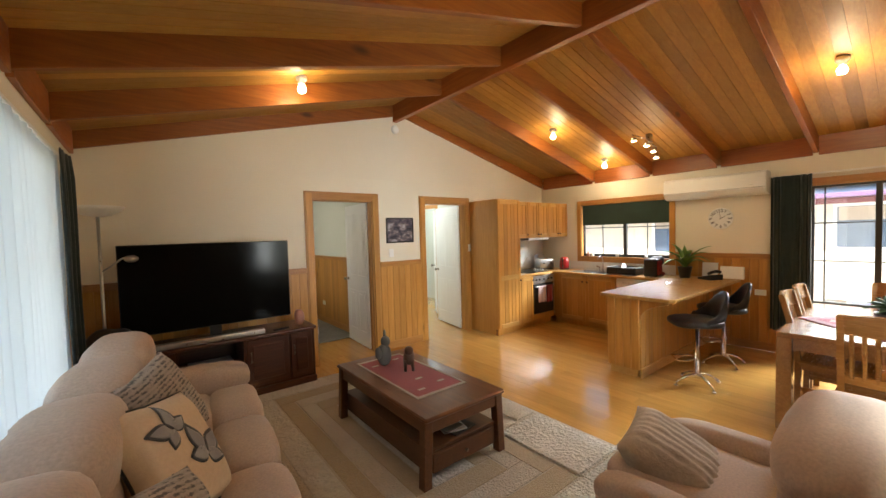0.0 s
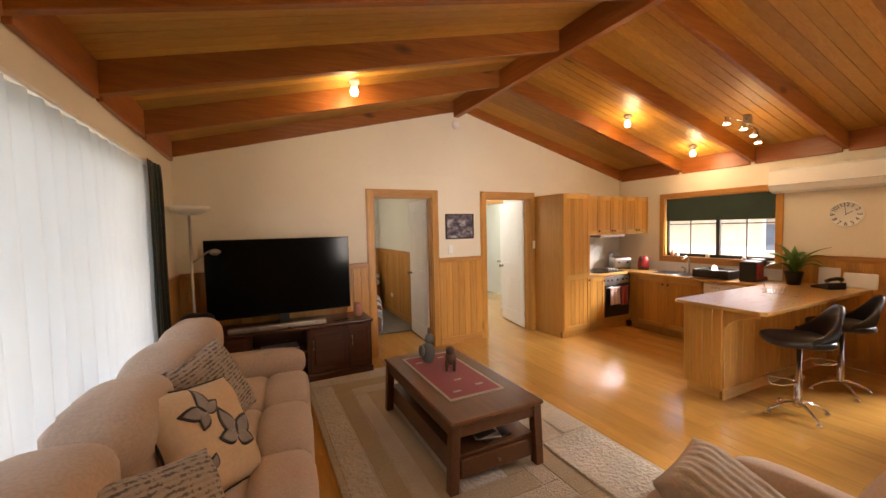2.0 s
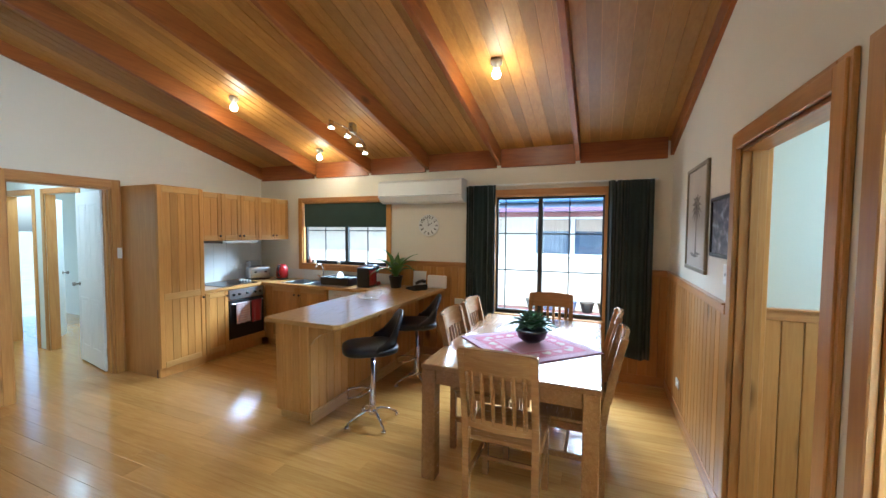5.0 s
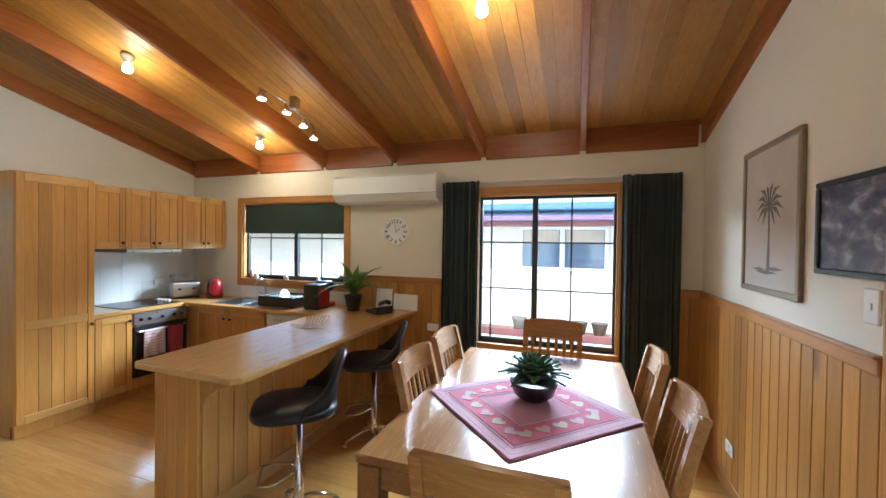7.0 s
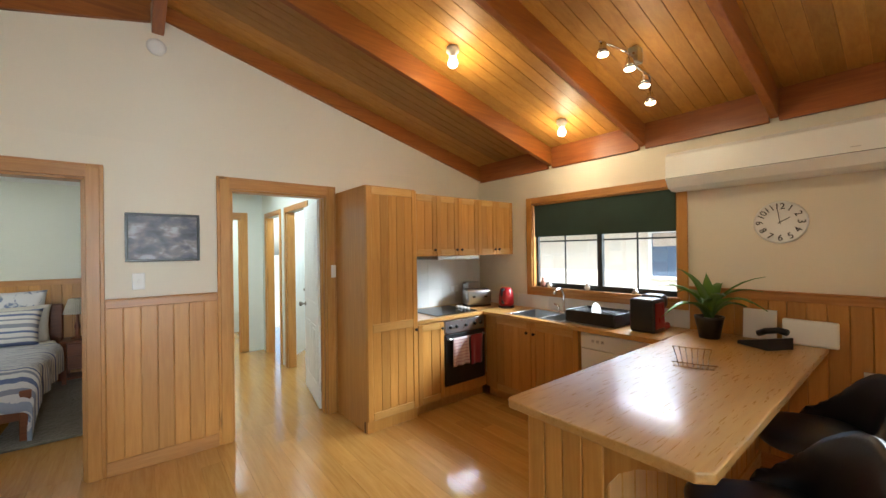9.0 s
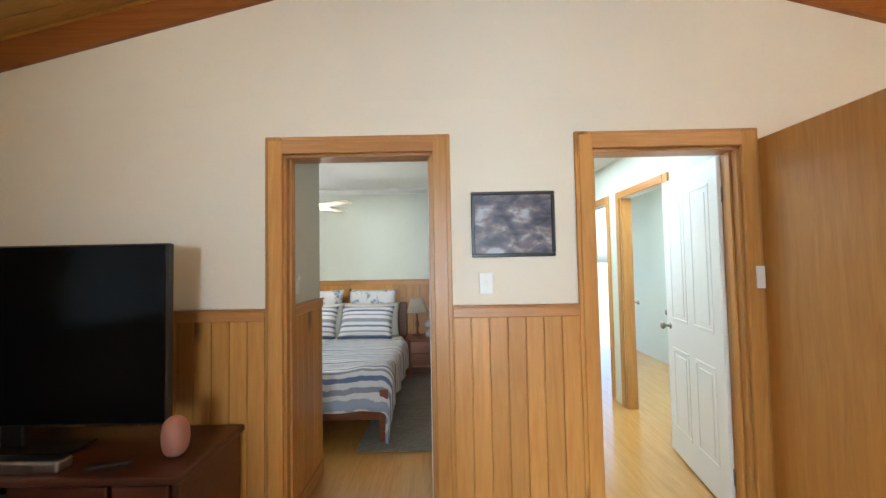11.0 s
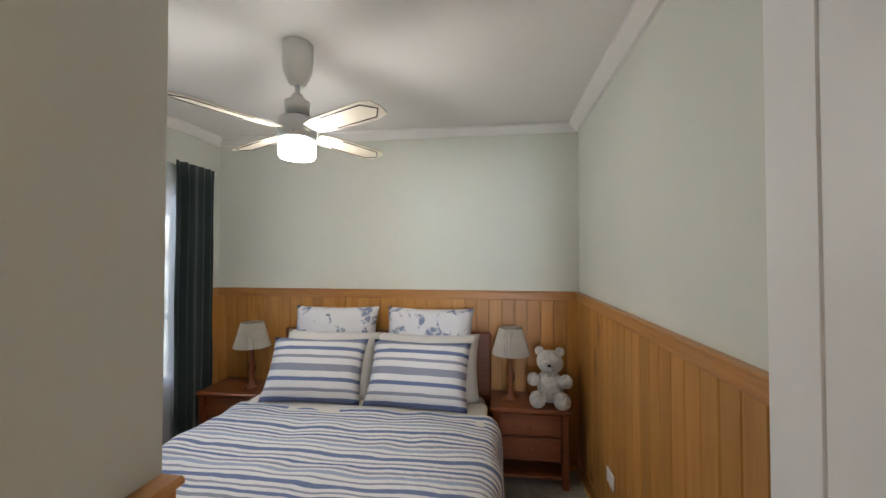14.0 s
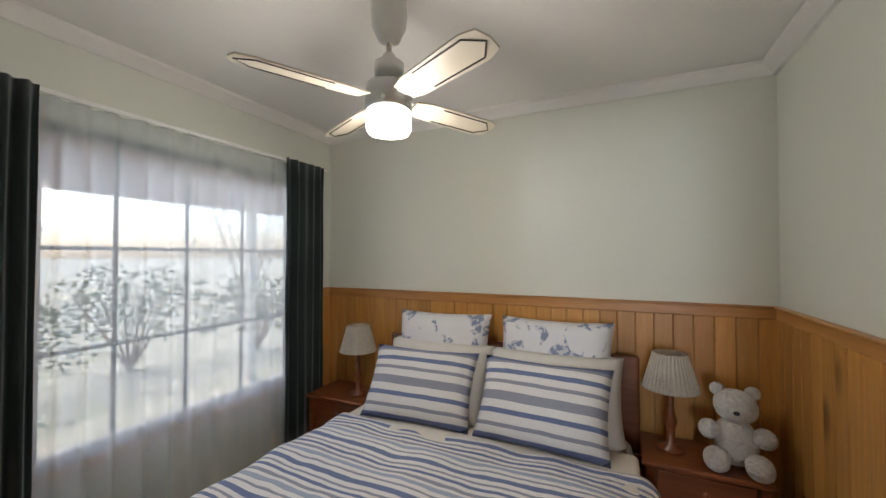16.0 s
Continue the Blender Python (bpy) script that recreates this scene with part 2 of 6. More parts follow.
BRONZE = paint("figurine_bronze", (.12, .065, .045), .5, .2, .4, .5, 60)
SALT = paint("pink_salt_rock", (.50, .22, .16), .5, mottle=.3, bumpy=.6, scale=25)
BRICK = paint("cream_render", (.72, .66, .56), .85, mottle=.06, bumpy=.2)
ROOF = paint("red_brown_roof_metal", (.16, .05, .05), .5, mottle=.15, bumpy=.05)
GROUND = fabric("pale_gravel_ground", (.30, .29, .22), (.17, .20, .10), 9, 1, .6, .03)
HEDGE = paint("hedge_leaf", (.06, .12, .035), .6, mottle=.4, bumpy=.2, scale=12)

# ---- mesh helpers ----


def addbox(bm, x0, x1, y0, y1, z0, z1, bev=.004, m=None):
    r = bmesh.ops.create_cube(bm, size=1)
    vs = r["verts"]
    for v in vs:
        v.co = Vector(((x0 + x1) / 2 + v.co.x * (x1 - x0), (y0 + y1) / 2 + v.co.y * (y1 - y0), (z0 + z1) / 2 + v.co.z * (z1 - z0)))
    if m is not None:
        bmesh.ops.transform(bm, matrix=m, verts=vs)
    if bev:
        es = list({e for v in vs for e in v.link_edges})
        bmesh.ops.bevel(bm, geom=es, offset=min(bev, .45 * min(x1 - x0, y1 - y0, z1 - z0)), segments=1 if bev < .012 else 3, profile=.5, affect="EDGES")
    return bm


def box(*a, **k):
    return addbox(bmesh.new(), *a, **k)


def lathe(profile, seg=24, at=(0, 0, 0), bm=None):
    bm = bm or bmesh.new()
    rings = []
    for r, z in profile:
        rings.append([bm.verts.new((at[0] + r * math.cos(2 * math.pi * i / seg), at[1] + r * math.sin(2 * math.pi * i / seg), at[2] + z)) for i in range(seg)])
    for a, b in zip(rings, rings[1:]):
        for i in range(seg):
            bm.faces.new((a[i], a[(i + 1) % seg], b[(i + 1) % seg], b[i]))
    bm.faces.new(rings[0][::-1])
    bm.faces.new(rings[-1])
    return bm


def tube(points, r, seg=10, bm=None, r1=None):
    bm = bm or bmesh.new()
    pts = [Vector(q) for q in points]
    rings = []
    for i, q in enumerate(pts):
        d = (pts[min(i + 1, len(pts) - 1)] - pts[max(i - 1, 0)]).normalized()
        rot = d.to_track_quat("Z", "Y").to_matrix()
        rr = r if r1 is None else r + (r1 - r) * i / (len(pts) - 1)
        rings.append([bm.verts.new(q + rot @ Vector((rr * math.cos(2 * math.pi * j / seg), rr * math.sin(2 * math.pi * j / seg), 0))) for j in range(seg)])
    for a, b in zip(rings, rings[1:]):
        for j in range(seg):
            bm.faces.new((a[j], a[(j + 1) % seg], b[(j + 1) % seg], b[j]))
    bm.faces.new(rings[0][::-1])
    bm.faces.new(rings[-1])
    return bm


def spow(v, e):
    return math.copysign(abs(v) ** e, v)


def blob(c, r, e=.5, e2=None, rough=0.0, m=None, bm=None, nu=28, nv=16):
    """A soft box or ball: a superellipsoid with a slightly uneven skin."""
    bm = bm or bmesh.new()
    e2 = e if e2 is None else e2
    rings, made = [], []
    for j in range(1, nv):
        b = -math.pi / 2 + math.pi * j / nv
        row = []
        for i in range(nu):
            a = 2 * math.pi * i / nu
            p = Vector((r[0] * spow(math.cos(b), e2) * spow(math.cos(a), e), r[1] * spow(math.cos(b), e2) * spow(math.sin(a), e), r[2] * spow(math.sin(b), e2)))
            if rough:
                p *= 1 + rough * noise.noise(p * 6 + Vector(c))
            row.append(bm.verts.new(p + Vector(c)))
        rings.append(row)
    lo, hi = bm.verts.new(Vector(c) - Vector((0, 0, r[2]))), bm.verts.new(Vector(c) + Vector((0, 0, r[2])))
    for a, b in zip(rings, rings[1:]):
        for i in range(nu):
            bm.faces.new((a[i], a[(i + 1) % nu], b[(i + 1) % nu], b[i]))
    for i in range(nu):
        bm.faces.new((lo, rings[0][(i + 1) % nu], rings[0][i]))
        bm.faces.new((hi, rings[-1][i], rings[-1][(i + 1) % nu]))
    if m is not None:
        bmesh.ops.transform(bm, matrix=m, verts=[v for row in rings for v in row] + [lo, hi])
    return bm


def sheet(fn, nu, nv, thick=.003, bm=None):
    """A cloth: fn(u, v) gives places for u, v from 0 to 1."""
    bm = bm or bmesh.new()
    g = [[bm.verts.new(fn(i / nu, j / nv)) for i in range(nu + 1)] for j in range(nv + 1)]
    fs = [bm.faces.new((g[j][i], g[j][i + 1], g[j + 1][i + 1], g[j + 1][i])) for j in range(nv) for i in range(nu)]
    if thick:
        bm.normal_update()
        bmesh.ops.solidify(bm, geom=fs, thickness=thick)
    return bm


def prism(poly, axis, a, b, bm=None):
    """A polygon drawn out along an axis; poly in the two other axes, in order."""
    bm = bm or bmesh.new()

    def put(p, q):
        return {"x": (q, *p), "y": (p[0], q, p[1]), "z": (*p, q)}[axis]
    lo, hi = [bm.verts.new(put(p, a)) for p in poly], [bm.verts.new(put(p, b)) for p in poly]
    bm.faces.new(lo), bm.faces.new(hi)
    for i in range(len(poly)):
        k = (i + 1) % len(poly)
        bm.faces.new((lo[i], lo[k], hi[k], hi[i]))
    bmesh.ops.recalc_face_normals(bm, faces=bm.faces)
    return bm


def mesh_of(name, bm, material, smooth=False):
    me = bpy.data.meshes.new(name)
    bmesh.ops.recalc_face_normals(bm, faces=bm.faces)
    bm.to_mesh(me)
    bm.free()
    me.materials.append(material)
    if smooth:
        me.polygons.foreach_set("use_smooth", [True] * len(me.polygons))
    return me


def part(name, bm, material, parent, label="", smooth=False):
    ob = new(name, mesh_of(name, bm, material, smooth))
    ob.parent = parent
    if label:
        ob["label"] = label
    return ob


def thing(name, label, category, at=(0, 0, 0), rz=0, group="", rx=0, ry=0):
    ob = new(name)
    ob.empty_display_size = .1
    ob.matrix_basis = pose(*at, rx, ry, rz)
    return tagged(ob, label, category, group)


def solid(name, bm, material, label, category, at=(0, 0, 0), rz=0, smooth=False, group="", rx=0, ry=0):
    ob = new(name, mesh_of(name, bm, material, smooth))
    ob.matrix_basis = pose(*at, rx, ry, rz)
    return tagged(ob, label, category, group)


def structure(name, bm, material, label, smooth=False):
    return tagged(new(name, mesh_of(name, bm, material, smooth)), label, "", "", "structure")


def piece(name, me, parent, at, rz=0):
    ob = new(name, me)
    ob.parent = parent
    ob.matrix_basis = pose(*at, 0, 0, rz)
    return ob


# ---- the shell ----
XW, XE, YN, YS = -.41, 6.05, 4.805, -.73
RX, SLOPE = 2.84, .25
YB, XBW, XBE = 7.85, -.2, 2.62
DADO = 1.20


def roof_z(x):
    return 3.33 - SLOPE * abs(x - RX)


def wall(name, axis, p0, p1, a0, a1, z0, z1, holes, material, label):
    """A wall between p0 and p1 along its thin axis, a0 to a1 along its length, with holes (a0, a1, z0, z1)."""
    bm = bmesh.new()
    cuts = sorted({a0, a1, *(h[0] for h in holes), *(h[1] for h in holes)})
    for c0, c1 in zip(cuts, cuts[1:]):
        mid = (c0 + c1) / 2
        spans, low = [], z0
        for h in sorted((h for h in holes if h[0] < mid < h[1]), key=lambda h: h[2]):
            spans.append((low, h[2]))
            low = h[3]
        spans.append((low, z1))
        for s0, s1 in spans:
            if s1 - s0 > .001:
                if axis == "x":
                    addbox(bm, p0, p1, c0, c1, s0, s1, 0)
                else:
                    addbox(bm, c0, c1, p0, p1, s0, s1, 0)
    return structure(name, bm, material, label)


DA, DB = (1.642, 2.446), (3.287, 4.08)
DC, DD = (3.17, 4.05), (2.1, 2.93)
DH = 2.02
wall_north = wall("wall_north", "y", YN, YN + .11, XW - .1, XE + .1, 0, 2.3, [(*DA, 0, DH), (*DB, 0, DH)], CREAM, "cream painted plaster end wall with two doorways")
g = prism([(XW - .1, 2.3), (XE + .1, 2.3), (XE + .1, roof_z(XE + .1)), (RX, roof_z(RX)), (XW - .1, roof_z(XW - .1))], "y", YN, YN + .11)
structure("wall_north_gable", g, CREAM, "cream painted gable above the doorways")
wall("wall_south", "y", YS - .11, YS, XW - .1, XE + .1, 0, 2.3, [(*DC, 0, DH), (*DD, 0, DH)], CREAM, "cream painted plaster wall with two doorways")
g = prism([(XW - .1, 2.3), (XE + .1, 2.3), (XE + .1, roof_z(XE + .1)), (RX, roof_z(RX)), (XW - .1, roof_z(XW - .1))], "y", YS - .11, YS)
structure("wall_south_gable", g, CREAM, "cream painted gable")
KW = (2.555, 3.98, 1.10, 1.98)
EW = (-.125, 1.09, .62, 2.0)
WW = (1.2, 3.42, .35, 2.06)
wall("wall_east", "x", XE, XE + .12, YS, YN, 0, 2.5, [KW, EW], CREAM, "cream painted plaster wall with kitchen and dining windows")
wall("wall_west", "x", XW - .12, XW, YS, YN, 0, 2.5, [WW], CREAM, "cream painted plaster wall with a wide curtained window")
# bedroom
BW = (6.15, 7.5, .58, 2.03)
wall("wall_bedroom_window", "x", XBW - .12, XBW, YN + .11, YB, 0, 2.42, [BW], SAGE, "pale green plaster wall with a window")
wall("wall_bedroom_head", "y", YB, YB + .1, XBW - .12, XBE + .1, 0, 2.42, [], SAGE, "pale green plaster wall behind the bed")
wall("wall_bedroom_side", "x", XBE, XBE + .1, YN + .11, YB, 0, 2.42, [], SAGE, "pale green plaster wall beside the bed")
structure("wall_bedroom_robe", box(XBW, 1.62, YN + .112, 5.46, 0, 2.42, 0), SAGE, "pale green built-in robe wall beside the bedroom door")
structure("wall_bedroom_inner", box(1.62, XBE, YN + .112, YN + .118, DH + .1, 2.42, 0), SAGE, "pale green plaster above the bedroom door")
structure("ceiling_bedroom", box(XBW - .12, XBE + .1, YN + .11, YB + .1, 2.42, 2.5, 0), CEILW, "white flat plaster bedroom ceiling")
# hall beyond the second doorway
wall("wall_hall_left", "x", 2.92, 3.02, YN + .11, 9.6, 0, 2.42, [], SAGE, "pale green hall wall")
wall("wall_hall_right", "x", 4.22, 4.32, YN + .11, 9.6, 0, 2.42, [(5.75, 6.5, 0, DH), (6.8, 7.5, 0, DH)], SAGE, "pale green hall wall with doorways")
wall("wall_hall_end", "y", 7.75, 7.85, 3.02, 4.22, 0, 2.42, [(3.12, 3.92, 0, DH)], SAGE, "pale green hall wall with an open doorway")
wall("wall_far_room", "y", 9.5, 9.6, 3.02, 4.22, 0, 2.42, [], SAGE, "pale green end wall of the far room")
structure("ceiling_hall", box(2.92, 5.6, YN + .11, 9.6, 2.42, 2.5, 0), CEILW, "white flat plaster hall ceiling")
wall("wall_hall_rooms", "x", 5.5, 5.6, YN + .11, 9.6, 0, 2.42, [], SAGE, "pale blue-white wall of the side rooms")
# room beyond the south doorway
wall("wall_side_room_back", "y", -3.2, -3.1, 1.6, 4.6, 0, 2.42, [], SAGE, "pale green wall of the side room")
wall("wall_side_room_east", "x", 4.11, 4.2, -3.1, YS - .11, 0, 2.42, [], SAGE, "pale green side room wall with a timber dado")
wall("wall_side_room_west", "x", 1.6, 1.7, -3.1, YS - .11, 0, 2.42, [], SAGE, "pale green side room wall")
wall("wall_side_room_mid", "x", 3.0, 3.08, -3.1, YS - .11, 0, 2.42, [], SAGE, "pale green partition between side rooms")
structure("ceiling_side_room", box(1.6, 4.6, -3.2, YS - .11, 2.42, 2.5, 0), CEILW, "white flat plaster side room ceiling")


def ceiling_boards():
    bm = bmesh.new()
    w = .098
    y = YS - .1
    while y < YN + .1:
        for sgn in (-1, 1):
            xe = XE + .12 if sgn > 0 else XW - .12
            a, b = RX, xe
            y1 = min(y + w - .005, YN + .1)
            for t0, t1, ya, yb in ((0, .02, y, y1), ):
                lo = [bm.verts.new((px, py, roof_z(px) + t0)) for px, py in ((a, ya), (b, ya), (b, yb), (a, yb))]
                hi = [bm.verts.new((v.co.x, v.co.y, v.co.z + t1)) for v in lo]
                bm.faces.new(lo), bm.faces.new(hi)
                for i in range(4):
                    bm.faces.new((lo[i], lo[(i + 1) % 4], hi[(i + 1) % 4], hi[i]))
        y += w
    for sgn in (-1, 1):
        xe = XE + .12 if sgn > 0 else XW - .12
        lo = [bm.verts.new((px, py, roof_z(px) + .006)) for px, py in ((RX, YS - .1), (xe, YS - .1), (xe, YN + .1), (RX, YN + .1))]
        bm.faces.new(lo)
    return bm


structure("ceiling", ceiling_boards(), CEIL, "raked ceiling of honey-coloured tongue-and-groove pine boards")
# roof above, added unseen to block the sun, with a verandah on the garden side
bm = bmesh.new()
for x1 in (-2.6, 7.0):
    poly = [(RX, 3.55), (x1, 3.55 - .275 * abs(x1 - RX)), (x1, 3.60 - .275 * abs(x1 - RX)), (RX, 3.62)]
    prism(poly, "y", -3.4, 10.0, bm)
structure("roof", bm, ROOF, "red-brown roof and eaves added out of view to shade the windows")
# rafters
RAFT = [.17, 1.04, 1.96, 2.81, 3.73]
for y in RAFT:
    for sgn in (-1, 1):
        xe = XE if sgn > 0 else XW
        xa = RX + sgn * .04
        p = prism([(xa, roof_z(xa) - .175), (xe, roof_z(xe) - .175), (xe, roof_z(xe) + .004), (xa, roof_z(xa) + .004)], "y", y - .024, y + .024)
        bmesh.ops.bevel(p, geom=list(p.edges), offset=.004, segments=1, profile=.5, affect="EDGES")
        structure("rafter", p, BEAM, "red-brown stained exposed timber rafter")
for y0, y1 in ((YN - .03, YN), (YS, YS + .03)):
    for sgn in (-1, 1):
        xe = XE if sgn > 0 else XW
        xa = RX + sgn * .04
        da, de = (.11, .17) if sgn > 0 else (.15, .15)
        p = prism([(xa, roof_z(xa) - da), (xe, roof_z(xe) - de), (xe, roof_z(xe) + .004), (xa, roof_z(xa) + .004)], "y", y0, y1)
        structure("rake_trim", p, BEAM, "red-brown stained timber trim along the gable")
structure("ridge_beam", box(RX - .036, RX + .036, YS, YN, 3.10, 3.36, .004), BEAM_Y, "red-brown stained timber ridge beam")
ys = [YS + .03] + RAFT + [YN - .03]
for a, b in zip(ys, ys[1:]):
    for x0, x1 in ((XE - .03, XE), (XW, XW + .03)):
        structure("wall_plate", box(x0, x1, a + .025, b - .025, 2.325, roof_z(x0) + .02, .003), BEAM_Y, "red-brown stained timber block between rafters")


# ---- trims: dado boards, rails, skirtings, architraves ----
def dado(name, axis, face, a0, a1, sgn, top=DADO, bw=.092, wide=False):
    """Vertical pine boards on a wall; face: the wall's place, sgn: the side that they stand out to."""
    h = top - .06 - .09
    holder = structure(name, box(*((face, face + sgn * .006) if sgn > 0 else (face + sgn * .006, face)), a0, a1, .02, top - .02, 0) if axis == "x" else
                       box(a0, a1, *((face, face + sgn * .006) if sgn > 0 else (face + sgn * .006, face)), .02, top - .02, 0), PINE, "honey pine tongue-and-groove dado panelling")
    k = max(1, round((a1 - a0) / bw))
    w = (a1 - a0) / k
    b = bmesh.new()
    addbox(b, -w / 2 + .0012, w / 2 - .0012, 0, .016, 0, h, .0035)
    me = mesh_of("board", b, PINE)
    for i in range(k):
        a = a0 + (i + .5) * w
        if axis == "x":
            piece("board", me, holder, (face + sgn * .0, a, .09), -90 if sgn > 0 else 90)
        else:
            piece("board", me, holder, (a, face, .09), 0 if sgn > 0 else 180)
    for nm, z0, z1, t in (("cap_rail", top - .065, top - .012, .024), ("cap_mould", top - .012, top, .036), ("skirting", 0, .10, .022)):
        lo, hi = (face, face + sgn * t) if sgn > 0 else (face + sgn * t, face)
        bb = box(lo, hi, a0, a1, z0, z1, .004) if axis == "x" else box(a0, a1, lo, hi, z0, z1, .004)
        part(nm, bb, PINE_Y if axis == "x" else PINE_X, holder)


AW = .09
dado("dado_north_1", "y", YN, XW, DA[0] - AW, -1)
dado("dado_north_2", "y", YN, DA[1] + AW, DB[0] - AW, -1)
dado("dado_east_1", "x", XE, -.73, -.13 - .06, -1)
dado("dado_east_2", "x", XE, 1.16, 2.48, -1)
dado("dado_south_1", "y", YS, DC[1] + AW, XE, 1)
dado("dado_south_2", "y", YS, XW, DD[0] - AW, 1)
dado("dado_west", "x", XW, YS, 1.15, 1)
dado("dado_west_2", "x", XW, 3.47, YN, 1)
dado("dado_bed_head", "y", YB, XBW, XBE, -1, 1.22)
dado("dado_bed_side", "x", XBE, YN + .12, YB, -1, 1.22)
dado("dado_bed_robe", "x", 1.62, YN + .125, 5.46, 1, 1.20)
dado("dado_bed_window_1", "x", XBW, 7.55, YB, 1, 1.22)
dado("dado_side_room", "x", 4.11, -3.1, YS - .12, -1, 1.2)
structure("panel_below_window", box(XE - .02, XE, -.13 - .06, 1.16, 0, .56, .003), PINE, "honey pine boards below the dining window")


def architrave(name, lo, hi, face, sgn, depth):
    """Timber jamb lining and moulded architrave round a doorway in a wall across y."""
    h = structure(name, box(lo - .02, hi + .02, min(face - sgn * depth, face), max(face - sgn * depth, face), DH - .02, DH, .002), PINE_X, "honey pine door frame")
    y0, y1 = min(face - sgn * depth, face), max(face - sgn * depth, face)
    part("jamb", box(lo - .002, lo + .018, y0, y1, 0, DH, .002), PINE, h)
    part("jamb", box(hi - .018, hi + .002, y0, y1, 0, DH, .002), PINE, h)
    ym = (y0 + y1) / 2
    part("door_stop", box(lo + .018, lo + .03, ym - .02, ym + .015, 0, DH - .02, .002), PINE, h)
    part("door_stop", box(hi - .03, hi - .018, ym - .02, ym + .015, 0, DH - .02, .002), PINE, h)
    for f, s in ((face, sgn), (face - sgn * depth, -sgn)):
        for t, inset in ((.016, 0), (.024, .02)):
            a, b = (f, f + s * t) if s > 0 else (f + s * t, f)
            part("architrave", box(lo - AW + inset, lo - .002 + (.006 if inset else 0), a, b, 0, DH + AW - inset, .004), PINE, h)
            part("architrave", box(hi + .002 - (.006 if inset else 0), hi + AW - inset, a, b, 0, DH + AW - inset, .004), PINE, h)
            part("architrave", box(lo - .002, hi + .002, a, b, DH - .004, DH + AW - inset - .001, .004), PINE_X, h)


architrave("door_frame_bedroom", *DA, YN, -1, .12)
architrave("door_frame_hall", *DB, YN, -1, .12)
architrave("door_frame_side_room", *DC, YS, 1, .11)
architrave("door_frame_second_side_room", *DD, YS, 1, .11)
architrave("door_frame_far", 3.12, 3.92, 7.75, -1, .1)


def side_frame(name, y0, y1):
    h = structure(name, box(4.204, 4.22, y0 - .07, y0, 0, DH + .07, .004), PINE, "honey pine door frame in the hall")
    part("architrave", box(4.204, 4.22, y1, y1 + .07, 0, DH + .07, .004), PINE, h)
    part("architrave", box(4.204, 4.22, y0, y1, DH, DH + .07, .004), PINE_Y, h)
    part("jamb", box(4.22, 4.32, y0, y0 + .02, 0, DH, .002), PINE, h)
    part("jamb", box(4.22, 4.32, y1 - .02, y1, 0, DH, .002), PINE, h)


side_frame("door_frame_hall_1", 5.75, 6.5)
side_frame("door_frame_hall_2", 6.8, 7.5)


def door_leaf(name, label, at, rz, w=.79, h=2.0):
    """A white moulded six-panel door; hinge at its origin, leaf along +x."""
    d = structure(name, box(0, w, -.017, .017, .012, h, .003), WHITE, label)
    d.matrix_basis = pose(*at, 0, 0, rz)
    for s in (-1, 1):
        for x0, x1 in ((.10, w / 2 - .045), (w / 2 + .045, w - .10)):
            for z0, z1 in ((.20, .78), (.98, 1.87)):
                bm = bmesh.new()
                for q in ((x0, x1, z0, z0 + .02), (x0, x1, z1 - .02, z1), (x0, x0 + .02, z0 + .02, z1 - .02), (x1 - .02, x1, z0 + .02, z1 - .02)):
                    addbox(bm, q[0], q[1], s * .0175 - .0028, s * .0175 + .0028, q[2], q[3], .003)
                addbox(bm, x0 + .045, x1 - .045, s * .0175 - .0028, s * .0175 + .0028, z0 + .045, z1 - .045, .004)
                part("door_panel", bm, WHITE, d)
        k = lathe([(.024, 0), (.024, .006), (.010, .008), (.010, .035), (.022, .042), (.027, .055), (.02, .068)], 18)
        bmesh.ops.rotate(k, verts=k.verts, cent=(0, 0, 0), matrix=Euler((radians(-90 * s), 0, 0)).to_matrix())
        bmesh.ops.translate(k, verts=k.verts, vec=(w - .065, s * .017, .93))
        part("door_knob", k, BRASS, d, "aged nickel door knob", True)
    for z in (.22, 1.78):
        part("hinge", box(-.012, .008, -.024, .0, z - .045, z + .045, .002), BRASS, d)
    return d


door_leaf("door_bedroom", "white moulded panel door standing open into the bedroom", (DA[1] - .02, YN + .115, 0), 86)
door_leaf("door_hall", "white moulded panel door standing open into the hall", (DB[1] - .02, YN + .125, 0), 80)
door_leaf("door_hall_side", "white panel door standing ajar in the hall", (4.30, 5.78, 0), 60, .7)
door_leaf("door_hall_side", "white panel door standing ajar in the hall", (4.30, 6.83, 0), 50, .65)


